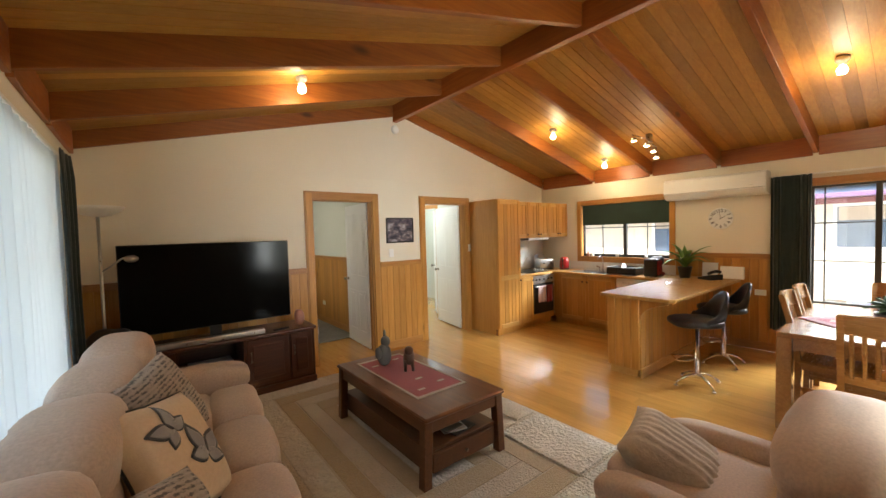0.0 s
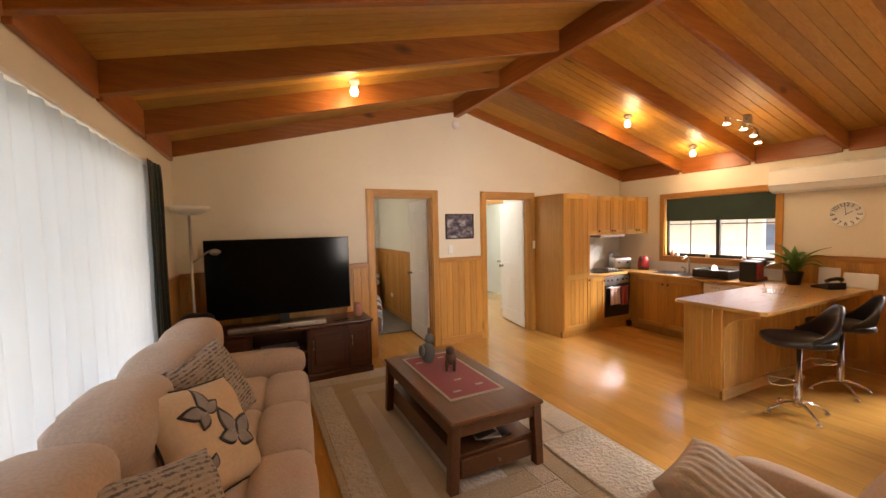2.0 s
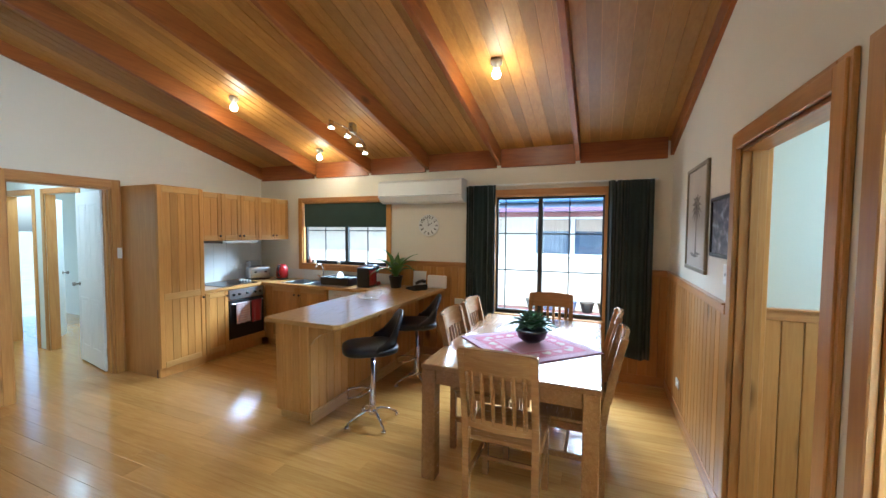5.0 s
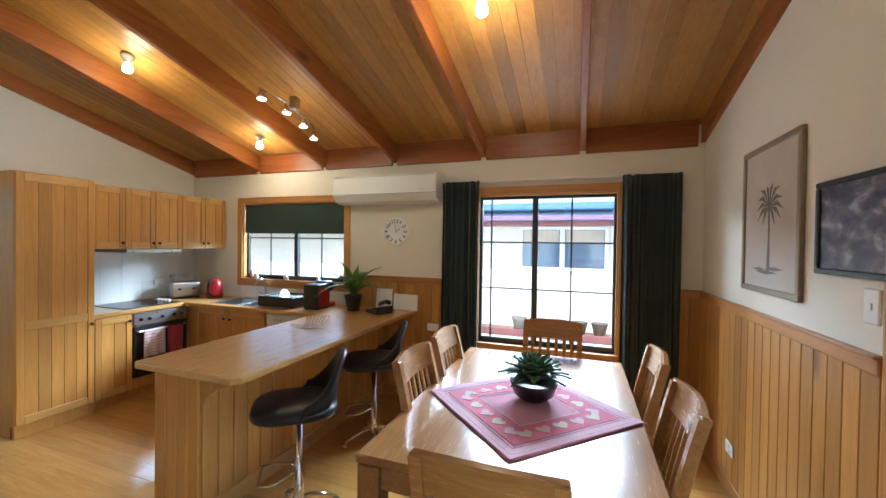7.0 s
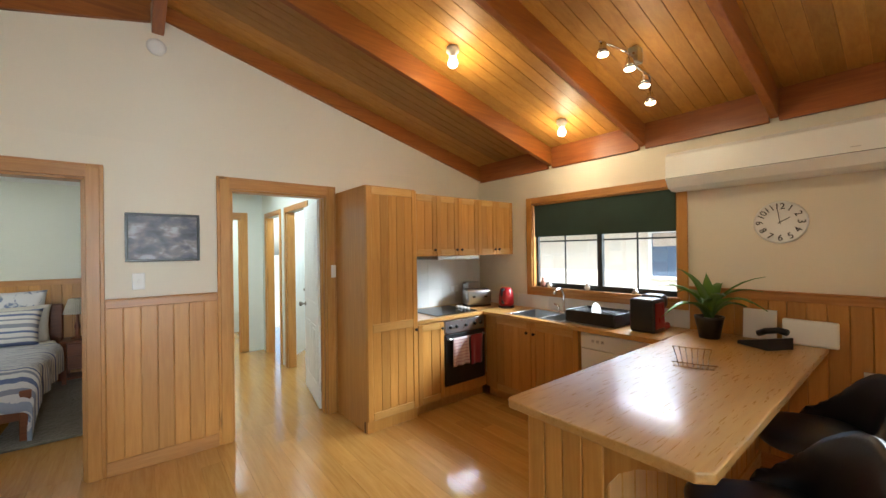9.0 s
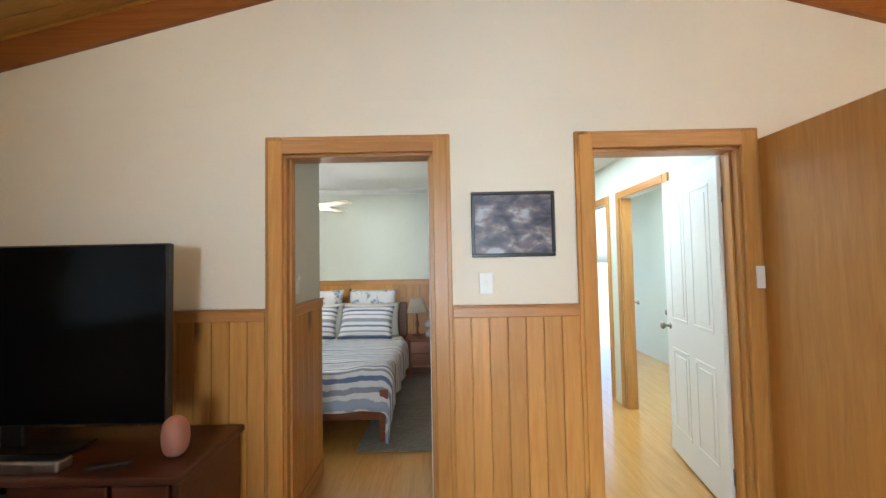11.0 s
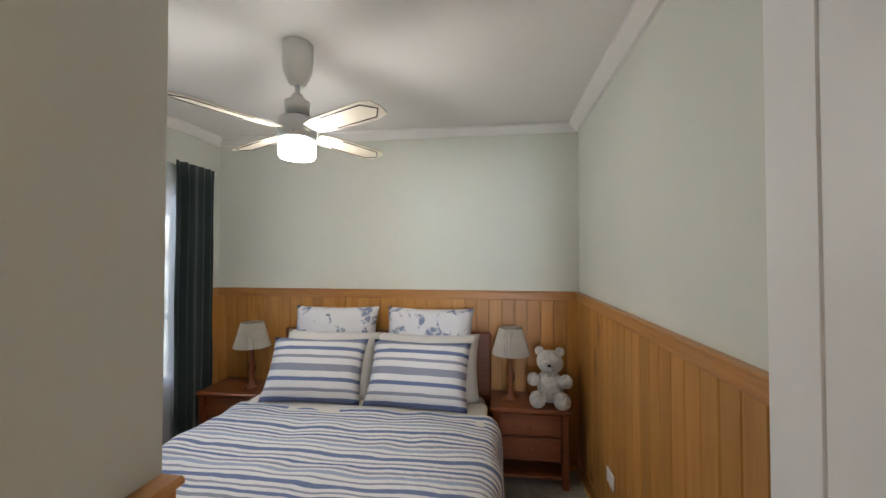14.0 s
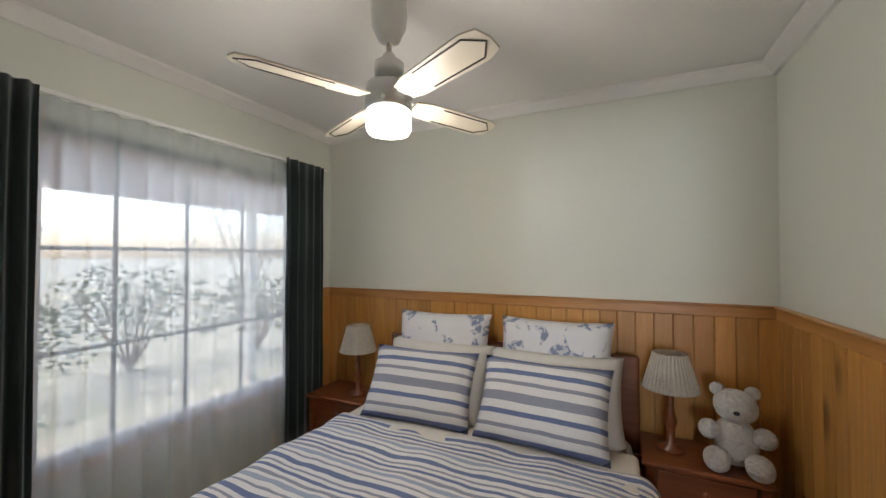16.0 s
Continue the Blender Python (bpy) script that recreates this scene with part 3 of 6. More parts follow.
# ---- windows ----
def window_east(name, y0, y1, z0, z1, bars_v, bars_h, label, mullion):
    """A dark aluminium slider with a timber reveal in the east wall."""
    bm = bmesh.new()
    h = structure(name, box(XE + .05, XE + .09, y0, y1, z0, z0 + .045, .003), ALU, label)
    part("window_frame", box(XE + .05, XE + .09, y0, y1, z1 - .04, z1, .003), ALU, h)
    part("window_frame", box(XE + .05, XE + .09, y0, y0 + .035, z0 + .045, z1 - .04, .003), ALU, h)
    part("window_frame", box(XE + .05, XE + .09, y1 - .035, y1, z0 + .045, z1 - .04, .003), ALU, h)
    part("mullion", box(XE + .045, XE + .092, mullion - .025, mullion + .025, z0 + .045, z1 - .04, .003), ALU, h)
    for y in bars_v:
        part("glazing_bar", box(XE + .062, XE + .074, y - .007, y + .007, z0 + .045, z1 - .04, .002), ALU, h)
    for z in bars_h:
        for a, b in ((y0 + .035, mullion - .025), (mullion + .025, y1 - .035)):
            part("glazing_bar", box(XE + .06, XE + .076, a, b, z - .007, z + .007, .002), ALU, h)
    for a, b in ((y0 + .035, mullion - .025), (mullion + .025, y1 - .035)):
        ob = part("pane", box(XE + .067, XE + .070, a, b, z0 + .045, z1 - .04, 0), GLASS, h)
        ob.visible_shadow = False
    for nm, q in (("window_sill", (XE - .03, XE + .05, y0 - .02, y1 + .02, z0 - .035, z0)), ("reveal", (XE - .002, XE + .05, y0 - .001, y0 + .014, z0, z1)),
                  ("reveal", (XE - .002, XE + .05, y1 - .014, y1 + .001, z0, z1)), ("reveal", (XE - .002, XE + .05, y0, y1, z1 - .014, z1 + .001)),
                  ("architrave", (XE - .02, XE, y0 - .07, y0, z0 - .09, z1 + .07)), ("architrave", (XE - .02, XE, y1, y1 + .07, z0 - .09, z1 + .07)),
                  ("architrave", (XE - .02, XE, y0, y1, z1, z1 + .07)), ("architrave", (XE - .02, XE, y0, y1, z0 - .09, z0 - .036))):
        part(nm, box(*q, .003), PINE_Y if q[3] - q[2] > .2 else PINE, h)


window_east("window_kitchen", *KW, (2.9, 3.62), (1.58,), "dark-framed sliding kitchen window with a timber surround", 3.24)
window_east("window_dining", *EW, (.25, .97), (1.13, 1.56), "dark-framed sliding dining window with colonial bars", .565)


def window_west(name, xf, y0, y1, z0, z1, bars_v, bars_h, label):
    h = structure(name, box(xf - .09, xf - .05, y0, y1, z0, z0 + .045, .003), WHITE, label)
    part("window_frame", box(xf - .09, xf - .05, y0, y1, z1 - .04, z1, .003), ALU, h)
    for y in (y0 + .018, y1 - .018):
        part("window_frame", box(xf - .09, xf - .05, y - .018, y + .018, z0 + .045, z1 - .04, .003), ALU, h)
    for y in bars_v:
        part("glazing_bar", box(xf - .076, xf - .064, y - .009, y + .009, z0 + .045, z1 - .04, .002), ALU, h)
    for z in bars_h:
        part("glazing_bar", box(xf - .078, xf - .062, y0 + .036, y1 - .036, z - .009, z + .009, .002), ALU, h)
    ob = part("pane", box(xf - .0715, xf - .0685, y0 + .036, y1 - .036, z0 + .045, z1 - .04, 0), GLASS, h)
    ob.visible_shadow = False
    for nm, q in (("window_sill", (xf - .05, xf + .02, y0 - .02, y1 + .02, z0 - .03, z0)), ("reveal", (xf - .05, xf + .002, y0 - .001, y0 + .014, z0, z1)),
                  ("reveal", (xf - .05, xf + .002, y1 - .014, y1 + .001, z0, z1))):
        part(nm, box(*q, .003), PINE_Y, h)


window_west("window_living", XW, *WW, (2.25, 3.15), (.95, 1.5), "wide window behind sheer curtains")
window_west("window_bedroom", XBW, *BW, (6.45, 6.78, 7.12), (1.05, 1.50), "bedroom window with glazing bars behind sheer curtains")


def curtain(name, axis, face, a0, a1, z0, z1, folds, amp, material, label, sgn, off=.07, smooth_bottom=0.0, seed=0):
    def fn(u, v):
        a = a0 + (a1 - a0) * u
        k = amp * (.55 + .45 * math.sin(u * 7 + seed)) * (1 if v < .93 else .6)
        d = off + k * math.sin(2 * math.pi * folds * (u + .015 * math.sin(9 * u + seed))) + .012 * noise.noise(Vector((u * 8, v * 3, seed)))
        z = z0 + (z1 - z0) * v + (1 - v) * smooth_bottom * math.sin(u * 11 + seed)
        return (face + sgn * d, a, z) if axis == "x" else (a, face + sgn * d, z)
    return solid(name, sheet(fn, int(folds * 12), 14, .003), material, label, "curtain", smooth=True)


curtain("curtain", "x", XE, 1.06, 1.42, .30, 2.12, 6, .030, GREEN, "dark green pleated curtain drawn aside at the dining window", -1, .075, .01, 1)
curtain("curtain", "x", XE, -.56, -.14, .28, 2.12, 7, .030, GREEN, "dark green pleated curtain drawn aside at the dining window", -1, .075, .01, 2)
curtain("curtain", "x", XW, 3.36, 3.74, .12, 2.12, 6, .030, GREEN, "dark green pleated curtain drawn aside by the corner lamp", 1, .10, .01, 3)
curtain("curtain", "x", XW, .45, 1.36, .12, 2.12, 8, .036, GREEN, "dark green pleated curtain gathered behind the sofa", 1, .11, .01, 4)
curtain("sheer_curtain", "x", XW, 1.15, 3.46, .12, 2.09, 19, .030, SHEER, "white sheer curtain across the wide window", 1, .07, .01, 5)
curtain("sheer_curtain", "x", XBW, 6.05, 7.52, .10, 2.10, 14, .032, SHEER2, "white sheer curtain across the bedroom window", 1, .06, .02, 6)
curtain("curtain", "x", XBW, 7.30, 7.66, .22, 2.12, 5, .030, GREEN, "dark green pleated curtain drawn aside in the bedroom", 1, .11, .01, 7)
curtain("curtain", "x", XBW, 5.86, 6.12, .22, 2.12, 5, .030, GREEN, "dark green pleated curtain drawn aside in the bedroom", 1, .11, .01, 8)
for nm, x, y0, y1, z in (("curtain_rail", XW + .06, .5, 3.80, 2.105), ("curtain_rail", XE - .05, -.6, 1.46, 2.11), ("curtain_rail", XBW + .06, 5.85, 7.74, 2.105)):
    solid(nm, box(x - .012, x + .012, y0, y1, z, z + .02, .003), WHITE, "slim white curtain rail above the window", "curtain rail")

# ---- sofa and recliner ----
def cushion(name, w, h, t, material, label, at, rx=0, ry=0, rz=0, parent=None, ribs=0.0):
    """A square throw pillow in its own xz plane, thick along y."""
    bm = bmesh.new()
    n = 44 if ribs else 16
    for s in (-1, 1):
        g = []
        for j in range(n + 1):
            row = []
            for i in range(n + 1):
                u, v = 2 * i / n - 1, 2 * j / n - 1
                k = max(0, (1 - u ** 4) * (1 - v ** 4)) ** .6
                pinch = 1 - .06 * (1 - u * u) * abs(v) ** 3
                pinch2 = 1 - .06 * (1 - v * v) * abs(u) ** 3
                wr = .012 * noise.noise(Vector((u * 3, v * 3, s * 5 + w))) * k
                row.append(bm.verts.new((u * w / 2 * pinch2, s * (t / 2 * k + .003 + ribs * k * abs(math.sin(u * 14))) + wr, v * h / 2 * pinch)))
            g.append(row)
        for j in range(n):
            for i in range(n):
                bm.faces.new((g[j][i], g[j][i + 1], g[j + 1][i + 1], g[j + 1][i]))
    bmesh.ops.remove_doubles(bm, verts=bm.verts, dist=.0065)
    if parent is None:
        return solid(name, bm, material, label, "cushion", at, rz, True, "", rx, ry)
    ob = part(name, bm, material, parent, label, True)
    ob.matrix_basis = pose(*at, rx, ry, rz)
    return ob


sofa = thing("sofa", "beige suede four-seat recliner sofa with puffy cushions", "sofa", (-.43, .94, 0), -5)
SL = 2.84
part("base", box(.02, .76, .10, SL - .10, .04, .30, .03), SOFA, sofa, "", True)
part("back_frame", box(.0, .20, .12, SL - .12, .05, .82, .05), SOFA, sofa, "", True)
for i in range(4):
    yc = .22 + .30 + i * .60
    part("seat_cushion", blob((.42, yc, .375), (.175, .302, .115), .45, .55, .03), SOFA, sofa, "", True)
    part("seat_cushion", blob((.715, yc, .375), (.16, .302, .125), .5, .6, .03), SOFA, sofa, "", True)
    part("seat_front", blob((.79, yc, .26), (.085, .296, .20), .45, .5, .02), SOFA, sofa, "", True)
    part("back_cushion", blob((.20, yc, .62), (.17, .30, .22), .5, .6, .03, pose(0, 0, 0, 0, -6, 0)), SOFA, sofa, "", True)
    part("headrest", blob((.13, yc, .84), (.165, .302, .17), .55, .75, .04), SOFA, sofa, "", True)
for y in (.11, SL - .11):
    part("armrest", blob((.42, y, .50), (.44, .125, .125), .4, .7, .02), SOFA, sofa, "", True)
    part("arm_side", box(.06, .82, y - .10, y + .10, .05, .48, .04), SOFA, sofa, "", True)
m, n, l, p = mat("butterfly_print_linen")
v, _ = coords(n, l, (1, 1, 1))
b = noise_tex(n, l, v, 60, 4)
l.new(mixcol(n, l, ramp(n, l, b, [(.35, 0.0), (.65, 1.0)]), (.65, .49, .345), (.69, .53, .375)), p.inputs["Base Color"])
p.inputs["Roughness"].default_value = .9
bump(n, l, p, noise_tex(n, l, v, 200, 2), .3)
PRINT = m
m, n, l, p = mat("grey_text_print")
v, _ = coords(n, l, (1, 1, 1))
w = n.new("ShaderNodeTexWave")
w.bands_direction = "Z"
w.inputs["Scale"].default_value, w.inputs["Distortion"].default_value = 16, 3
w.inputs["Detail Scale"].default_value = 6
l.new(v, w.inputs["Vector"])
a = noise_tex(n, l, v, 40, 3)
c = mixcol(n, l, ramp(n, l, w.outputs["Fac"], [(.45, 0.0), (.6, 1.0)]), (.40, .34, .30), (.11, .10, .10))
c = mixcol(n, l, ramp(n, l, a, [(.45, 0.0), (.55, .8)]), c, (.40, .34, .30))
l.new(c, p.inputs["Base Color"])
p.inputs["Roughness"].default_value = .85
GREYP = m
th = thing("throw_pillow", "cream linen throw pillow with grey print and dark piping", "cushion", (.28, 2.55, .70), 0)
th.matrix_basis = pose(.09, 2.10, .70, -30, 0, 64) @ pose(0, 0, 0, 0, 14, 0)
cushion("cover", .50, .50, .17, PRINT, "", (0, 0, 0), parent=th)
WING = fabric("grey_wing_print", (.44, .40, .38), (.20, .20, .24), 70, .9, .2)
WINGDARK = fabric("charcoal_wing_edge", (.045, .045, .055), None, 90, .9, .2)


def pillow_point(u, v, w, h, t, lift):
    """A place on the front of a throw pillow, for u, v from -1 to 1."""
    u, v = max(-.97, min(.97, u)), max(-.97, min(.97, v))
    k = max(0, (1 - u ** 4) * (1 - v ** 4)) ** .6
    wr = .012 * noise.noise(Vector((u * 3, v * 3, -5 + w))) * k
    return (u * w / 2 * (1 - .06 * (1 - v * v) * abs(u) ** 3), -(t / 2 * k + .003) + wr - lift, v * h / 2 * (1 - .06 * (1 - u * u) * abs(v) ** 3))


def butterfly(cu, cv, turn, size, parent):
    """A printed butterfly: dark-edged fore and hind wings and a slim body that follow the cloth."""
    def petal(off, length, width, lift):
        def fn(p, q):
            a = radians(turn + off)
            r, side = length * q, (p - .5) * 2 * width * math.sin(math.pi * (.06 + .92 * q ** .8))
            x, y = r * math.cos(a) - side * math.sin(a), r * math.sin(a) + side * math.cos(a)
            return pillow_point(cu + x * size, cv + y * size, .50, .50, .17, lift)
        return sheet(fn, 8, 8, .0012)
    for off, ln, wd in ((48, 1.0, .26), (132, 1.0, .26), (-12, .66, .24), (192, .66, .24)):
        part("printed_wing_edge", petal(off, ln, wd, .003), WINGDARK, parent, "", True)
        part("printed_wing", petal(off, ln * .84, wd * .74, .0048), WING, parent, "", True)
    part("printed_body", petal(90, .45, .05, .0062), WINGDARK, parent, "", True)


for q in ((-.22, .36, 40, .55), (.26, -.20, -20, .66), (-.50, -.55, 70, .40)):
    butterfly(*q, th)
part("piping", tube([(-.25, 0, -.25), (0, 0, -.236), (.25, 0, -.25), (.236, 0, 0), (.25, 0, .25), (0, 0, .236), (-.25, 0, .25), (-.236, 0, 0), (-.25, 0, -.25)], .006, 6), BLACK, th)
cu = cushion("throw_pillow", .46, .46, .15, GREYP, "grey script-print satin throw pillow on the sofa", (0, 0, 0))
cu.matrix_basis = pose(.09, 2.52, .76, -26, 0, 64) @ pose(0, 0, 0, 0, -6, 0)
cu = cushion("throw_pillow", .46, .46, .15, GREYP, "grey script-print satin throw pillow on the sofa", (0, 0, 0))
cu.matrix_basis = pose(.05, 1.52, .68, -34, 0, 62) @ pose(0, 0, 0, 0, 20, 0)

rec = thing("recliner_chair", "beige suede recliner chair with rounded headrest", "armchair", (2.04, .74, 0))
part("base", box(-.30, .30, -.38, .46, .04, .32, .04), SOFA, rec, "", True)
part("seat_cushion", blob((0, .10, .34), (.31, .42, .10), .45, .5, .02), SOFA, rec, "", True)
part("back_cushion", blob((0, -.30, .56), (.37, .15, .26), .5, .6, .03), SOFA, rec, "", True)
part("headrest", blob((.04, -.30, .715), (.44, .18, .15), .65, .8, .05), SOFA, rec, "", True)
for x in (-.38, .38):
    part("armrest", blob((x, .04, .38), (.09, .42, .10), .5, .7, .02), SOFA, rec, "", True)
    part("arm_side", box(x - .08, x + .08, -.36, .44, .05, .37, .03), SOFA, rec, "", True)
cu = cushion("throw_pillow", .50, .46, .19, CHENILLE, "cream ribbed chenille throw pillow on the recliner chair", (0, 0, 0), ribs=.010)
cu.matrix_basis = pose(2.05, 1.02, .43, -64, 0, 14)
bm = blob((0, 0, 0), (.17, .11, .09), .7, .8, .12)
solid("folded_throw", bm, SOFA, "crumpled beige throw over the recliner armrest", "blanket", (2.44, .56, .55), 20, True)

# ---- rug, coffee table ----
rug = thing("area_rug", "beige and tan wool rug with carved rectangle pattern", "rug", (0, 0, 0))
part("rug_field", box(.72, 2.62, 1.30, 4.36, .004, .020, .006), RUG, rug)
for k, (x0, x1, y0, y1, mt) in enumerate(((.76, 2.58, 4.10, 4.32, RUG3), (.76, 2.58, 1.34, 1.56, RUG3), (.76, .94, 1.58, 4.08, RUG3), (2.12, 2.34, 2.72, 4.06, RUG3), (2.36, 2.58, 2.3, 4.06, RUG),
                                         (2.12, 2.58, 1.58, 2.26, RUG3), (2.12, 2.34, 2.28, 2.70, RUG))):
    part("carved_patch", box(x0, x1, y0, y1, .018, .026 + .003 * (k % 3), .008), mt, rug)
for k, mt in enumerate((RUG2, RUG, RUG2, RUG3)):
    i, o = .17 * k, .165
    x0, x1, y0, y1 = .96 + i * .8, 2.10 - i * .8, 1.58 + i, 4.08 - i
    z = .024 + .003 * (k % 2)
    for q in ((x0, x1, y1 - o, y1), (x0, x1, y0, y0 + o), (x0, x0 + o * .78, y0 + o + .004, y1 - o - .004), (x1 - o * .78, x1, y0 + o + .004, y1 - o - .004)):
        part("carved_band", box(*q, .018, z, .006), mt, rug)

ct = thing("coffee_table", "dark walnut coffee table with drawer and open shelf", "table", (1.63, 2.71, .026))
part("tabletop", box(-.34, .34, -.65, .65, .415, .445, .010), WALNUT, ct)
for x in (-.30, .30):
    for y in (-.60, .60):
        bm = bmesh.new()
        addbox(bm, x - .03, x + .03, y - .03, y + .03, .0, .415, .004)
        for v in bm.verts:
            if v.co.z < .02:
                v.co.x += .02 * (1 if x > 0 else -1)
        part("leg", bm, WALNUT, ct)
for y in (-.61, .61):
    part("apron", box(-.27, .27, y - .01, y + .01, .335, .415, .002), WALNUT, ct)
for x in (-.31, .31):
    part("apron", box(x - .01, x + .01, -.57, .57, .335, .415, .002), WALNUT, ct)
part("shelf", box(-.29, .29, -.60, .60, .20, .218, .003), WALNUT, ct)
part("drawer_box", box(-.285, .285, -.59, .59, .06, .20, .003), WALNUT, ct)
d = part("drawer", box(-.265, .265, -.612, -.592, .07, .19, .006), WALNUT, ct)
part("knob", lathe([(.006, 0), (.012, .012), (.01, .02)], 14, (0, 0, 0)), BRASS, d).matrix_basis = pose(0, -.612, .13, 90)
run = thing("table_runner", "dark red woven runner with pale fringed border", "runner", (1.63, 2.78, .471))
part("cloth", box(-.20, .20, -.44, .44, .001, .004, 0), REDCLOTH, run)
for q in ((-.215, .215, -.46, -.43), (-.215, .215, .43, .46), (-.215, -.195, -.43, .43), (.195, .215, -.43, .43)):
    part("border", box(*q, .001, .006, .001), LACE, run)
for x, y in ((-.1, -.34), (.1, -.30), (0, -.16), (-.12, .3), (.1, .34)):
    part("woven_motif", box(x - .03, x + .03, y - .012, y + .012, .004, .0055, .0005), LACE, run)
bm = blob((0, 0, .09), (.055, .06, .09), .9, .9, .15)
blob((.02, .0, .2), (.035, .04, .045), .9, .9, .1, bm=bm)
blob((.035, .02, .25), (.012, .012, .045), .9, .9, 0, bm=bm)
blob((-.07, .0, .12), (.02, .03, .05), .9, .9, .1, bm=bm)
solid("figurine", bm, STONE, "grey stone garden figurine standing on the runner", "figurine", (1.58, 3.05, .474), 20, True)
bm = blob((0, 0, .10), (.045, .06, .06), .9, .9, .2)
blob((0, -.05, .17), (.035, .035, .035), .9, .9, .1, bm=bm)
for x, y in ((-.03, -.04), (.03, -.04), (-.03, .045), (.03, .045)):
    tube([(x, y, .09), (x, y, 0)], .012, 8, bm)
solid("figurine", bm, BRONZE, "brown bronze figurine standing on the runner", "figurine", (1.68, 2.83, .474), -30, True)
for k, (z, r, w) in enumerate(((.245, 8, .2), (.255, -14, .17), (.262, 5, .15))):
    solid("magazine", box(-w / 2, w / 2, -.11, .11, 0, .008, .001), (BLACK, WHITE, STONE)[k], "glossy magazine lying on the coffee table shelf", "magazine", (1.66 - .03 * k, 2.25 + .02 * k, z), r)

# ---- television corner ----
tvc = thing("tv_cabinet", "dark mahogany television cabinet with panelled doors", "cabinet", (.53, 4.53, 0))
part("top", box(-.93, .93, -.25, .24, .585, .62, .012), MAHOG, tvc)
part("plinth", box(-.92, .92, -.24, .23, 0, .09, .012), MAHOG, tvc)
part("side", box(-.91, -.88, -.22, .23, .09, .585, .003), MAHOG, tvc)
part("side", box(.88, .91, -.22, .23, .09, .585, .003), MAHOG, tvc)
part("back", box(-.88, .88, .20, .23, .09, .585, .002), MAHOG, tvc)
part("bottom", box(-.88, .88, -.22, .20, .09, .115, .002), MAHOG, tvc)
for x in (-.62, -.30, .24, .65):
    part("divider", box(x - .012, x + .012, -.215, .20, .115, .585, .002), MAHOG, tvc)
part("shelf", box(-.29, .23, -.20, .20, .33, .35, .002), MAHOG, tvc)
for x0, x1, hx in ((-.88, -.63, -.66), (-.61, -.31, -.34), (.25, .64, .285), (.66, .88, .69)):
    d = part("door", box(x0, x1, -.24, -.222, .12, .58, .005), MAHOG, tvc)
    part("raised_panel", box(x0 + .05, x1 - .05, -.250, -.238, .18, .52, .010), MAHOG, d)
    part("handle", tube([(hx, -.243, .36), (hx, -.262, .375), (hx, -.262, .445), (hx, -.243, .46)], .006, 8), BRASS, d)
solid("set_top_box", box(-.18, .18, -.12, .12, 0, .05, .004), STEEL, "silver disc player in the cabinet niche", "player", (.5, 4.45, .351))
tv = thing("television", "large black flat-screen television, switched off, on the cabinet", "television", (.56, 4.50, .62))
part("casing", box(-.70, .70, -.012, .03, .115, .915, .006), BLACK, tv)
part("screen", box(-.692, .692, -.016, -.010, .125, .907, .002), SCREEN, tv)
part("chassis", box(-.4, .4, .03, .075, .2, .65, .01), BLACK, tv)
part("stand_neck", box(-.05, .05, .0, .03, .02, .125, .004), BLACK, tv)
part("stand_base", box(-.30, .30, -.10, .10, 0, .015, .004), BLACK, tv)
solid("soundbar", box(-.46, .46, -.035, .035, 0, .05, .012), STEEL, "slim grey soundbar below the television", "speaker", (.50, 4.345, .62))
solid("remote_control", box(-.08, .08, -.02, .02, 0, .018, .005), BLACK, "black remote control on the cabinet", "remote", (1.12, 4.36, .62), 15)
solid("salt_lamp", blob((0, 0, .085), (.05, .05, .085), .8, .8, .2), SALT, "pink rock salt lamp on the cabinet", "lamp", (1.33, 4.44, .62), 0, True)
fl = thing("floor_lamp", "silver uplighter floor lamp with side reading arm", "lamp", (-.24, 4.50, 0))
part("base", lathe([(.13, 0), (.13, .02), (.03, .035), (.015, .05)], 28), STEEL, fl, "", True)
part("pole", tube([(0, 0, .04), (0, 0, 1.80)], .012, 12), STEEL, fl, "", True)
part("shade", lathe([(.03, 1.78), (.09, 1.79), (.16, 1.83), (.185, 1.862), (.175, 1.864), (.08, 1.81), (.02, 1.80)], 32), WHITE, fl, "white glass bowl shade", True)
part("reading_arm", tube([(0, 0, 1.32), (.06, -.02, 1.36), (.13, -.03, 1.42), (.17, -.03, 1.44)], .007, 8), STEEL, fl, "", True)
part("reading_head", lathe([(.02, -.03), (.05, -.01), (.05, .01), (.02, .03)], 18, (.2, -.03, 1.42)), STEEL, fl, "", True)
pl = thing("pot_plant", "dark leafy plant in the corner beside the television", "plant", (-.2, 4.22, 0))
part("pot", lathe([(.11, 0), (.14, .26), (.15, .28), (.12, .28)], 20), BLACK, pl, "", True)
part("stand", box(-.12, .12, -.12, .12, .28, .60, .01), BLACK, pl)
part("globe", blob((0, 0, .74), (.16, .15, .15), .9, .9, .25), BLACK, pl, "", True)

# ---- wall pictures, switches, smoke alarm ----
m, n, l, p = mat("misty_rock_print")
v, _ = coords(n, l, (1, 1, 1.6))
a = noise_tex(n, l, v, 11, 8, .3)
l.new(ramp(n, l, a, [(.34, (.012, .012, .025)), (.47, (.07, .065, .10)), (.56, (.17, .14, .15)), (.66, (.38, .38, .44))]), p.inputs["Base Color"])
p.inputs["Roughness"].default_value = .4
PHOTO = m


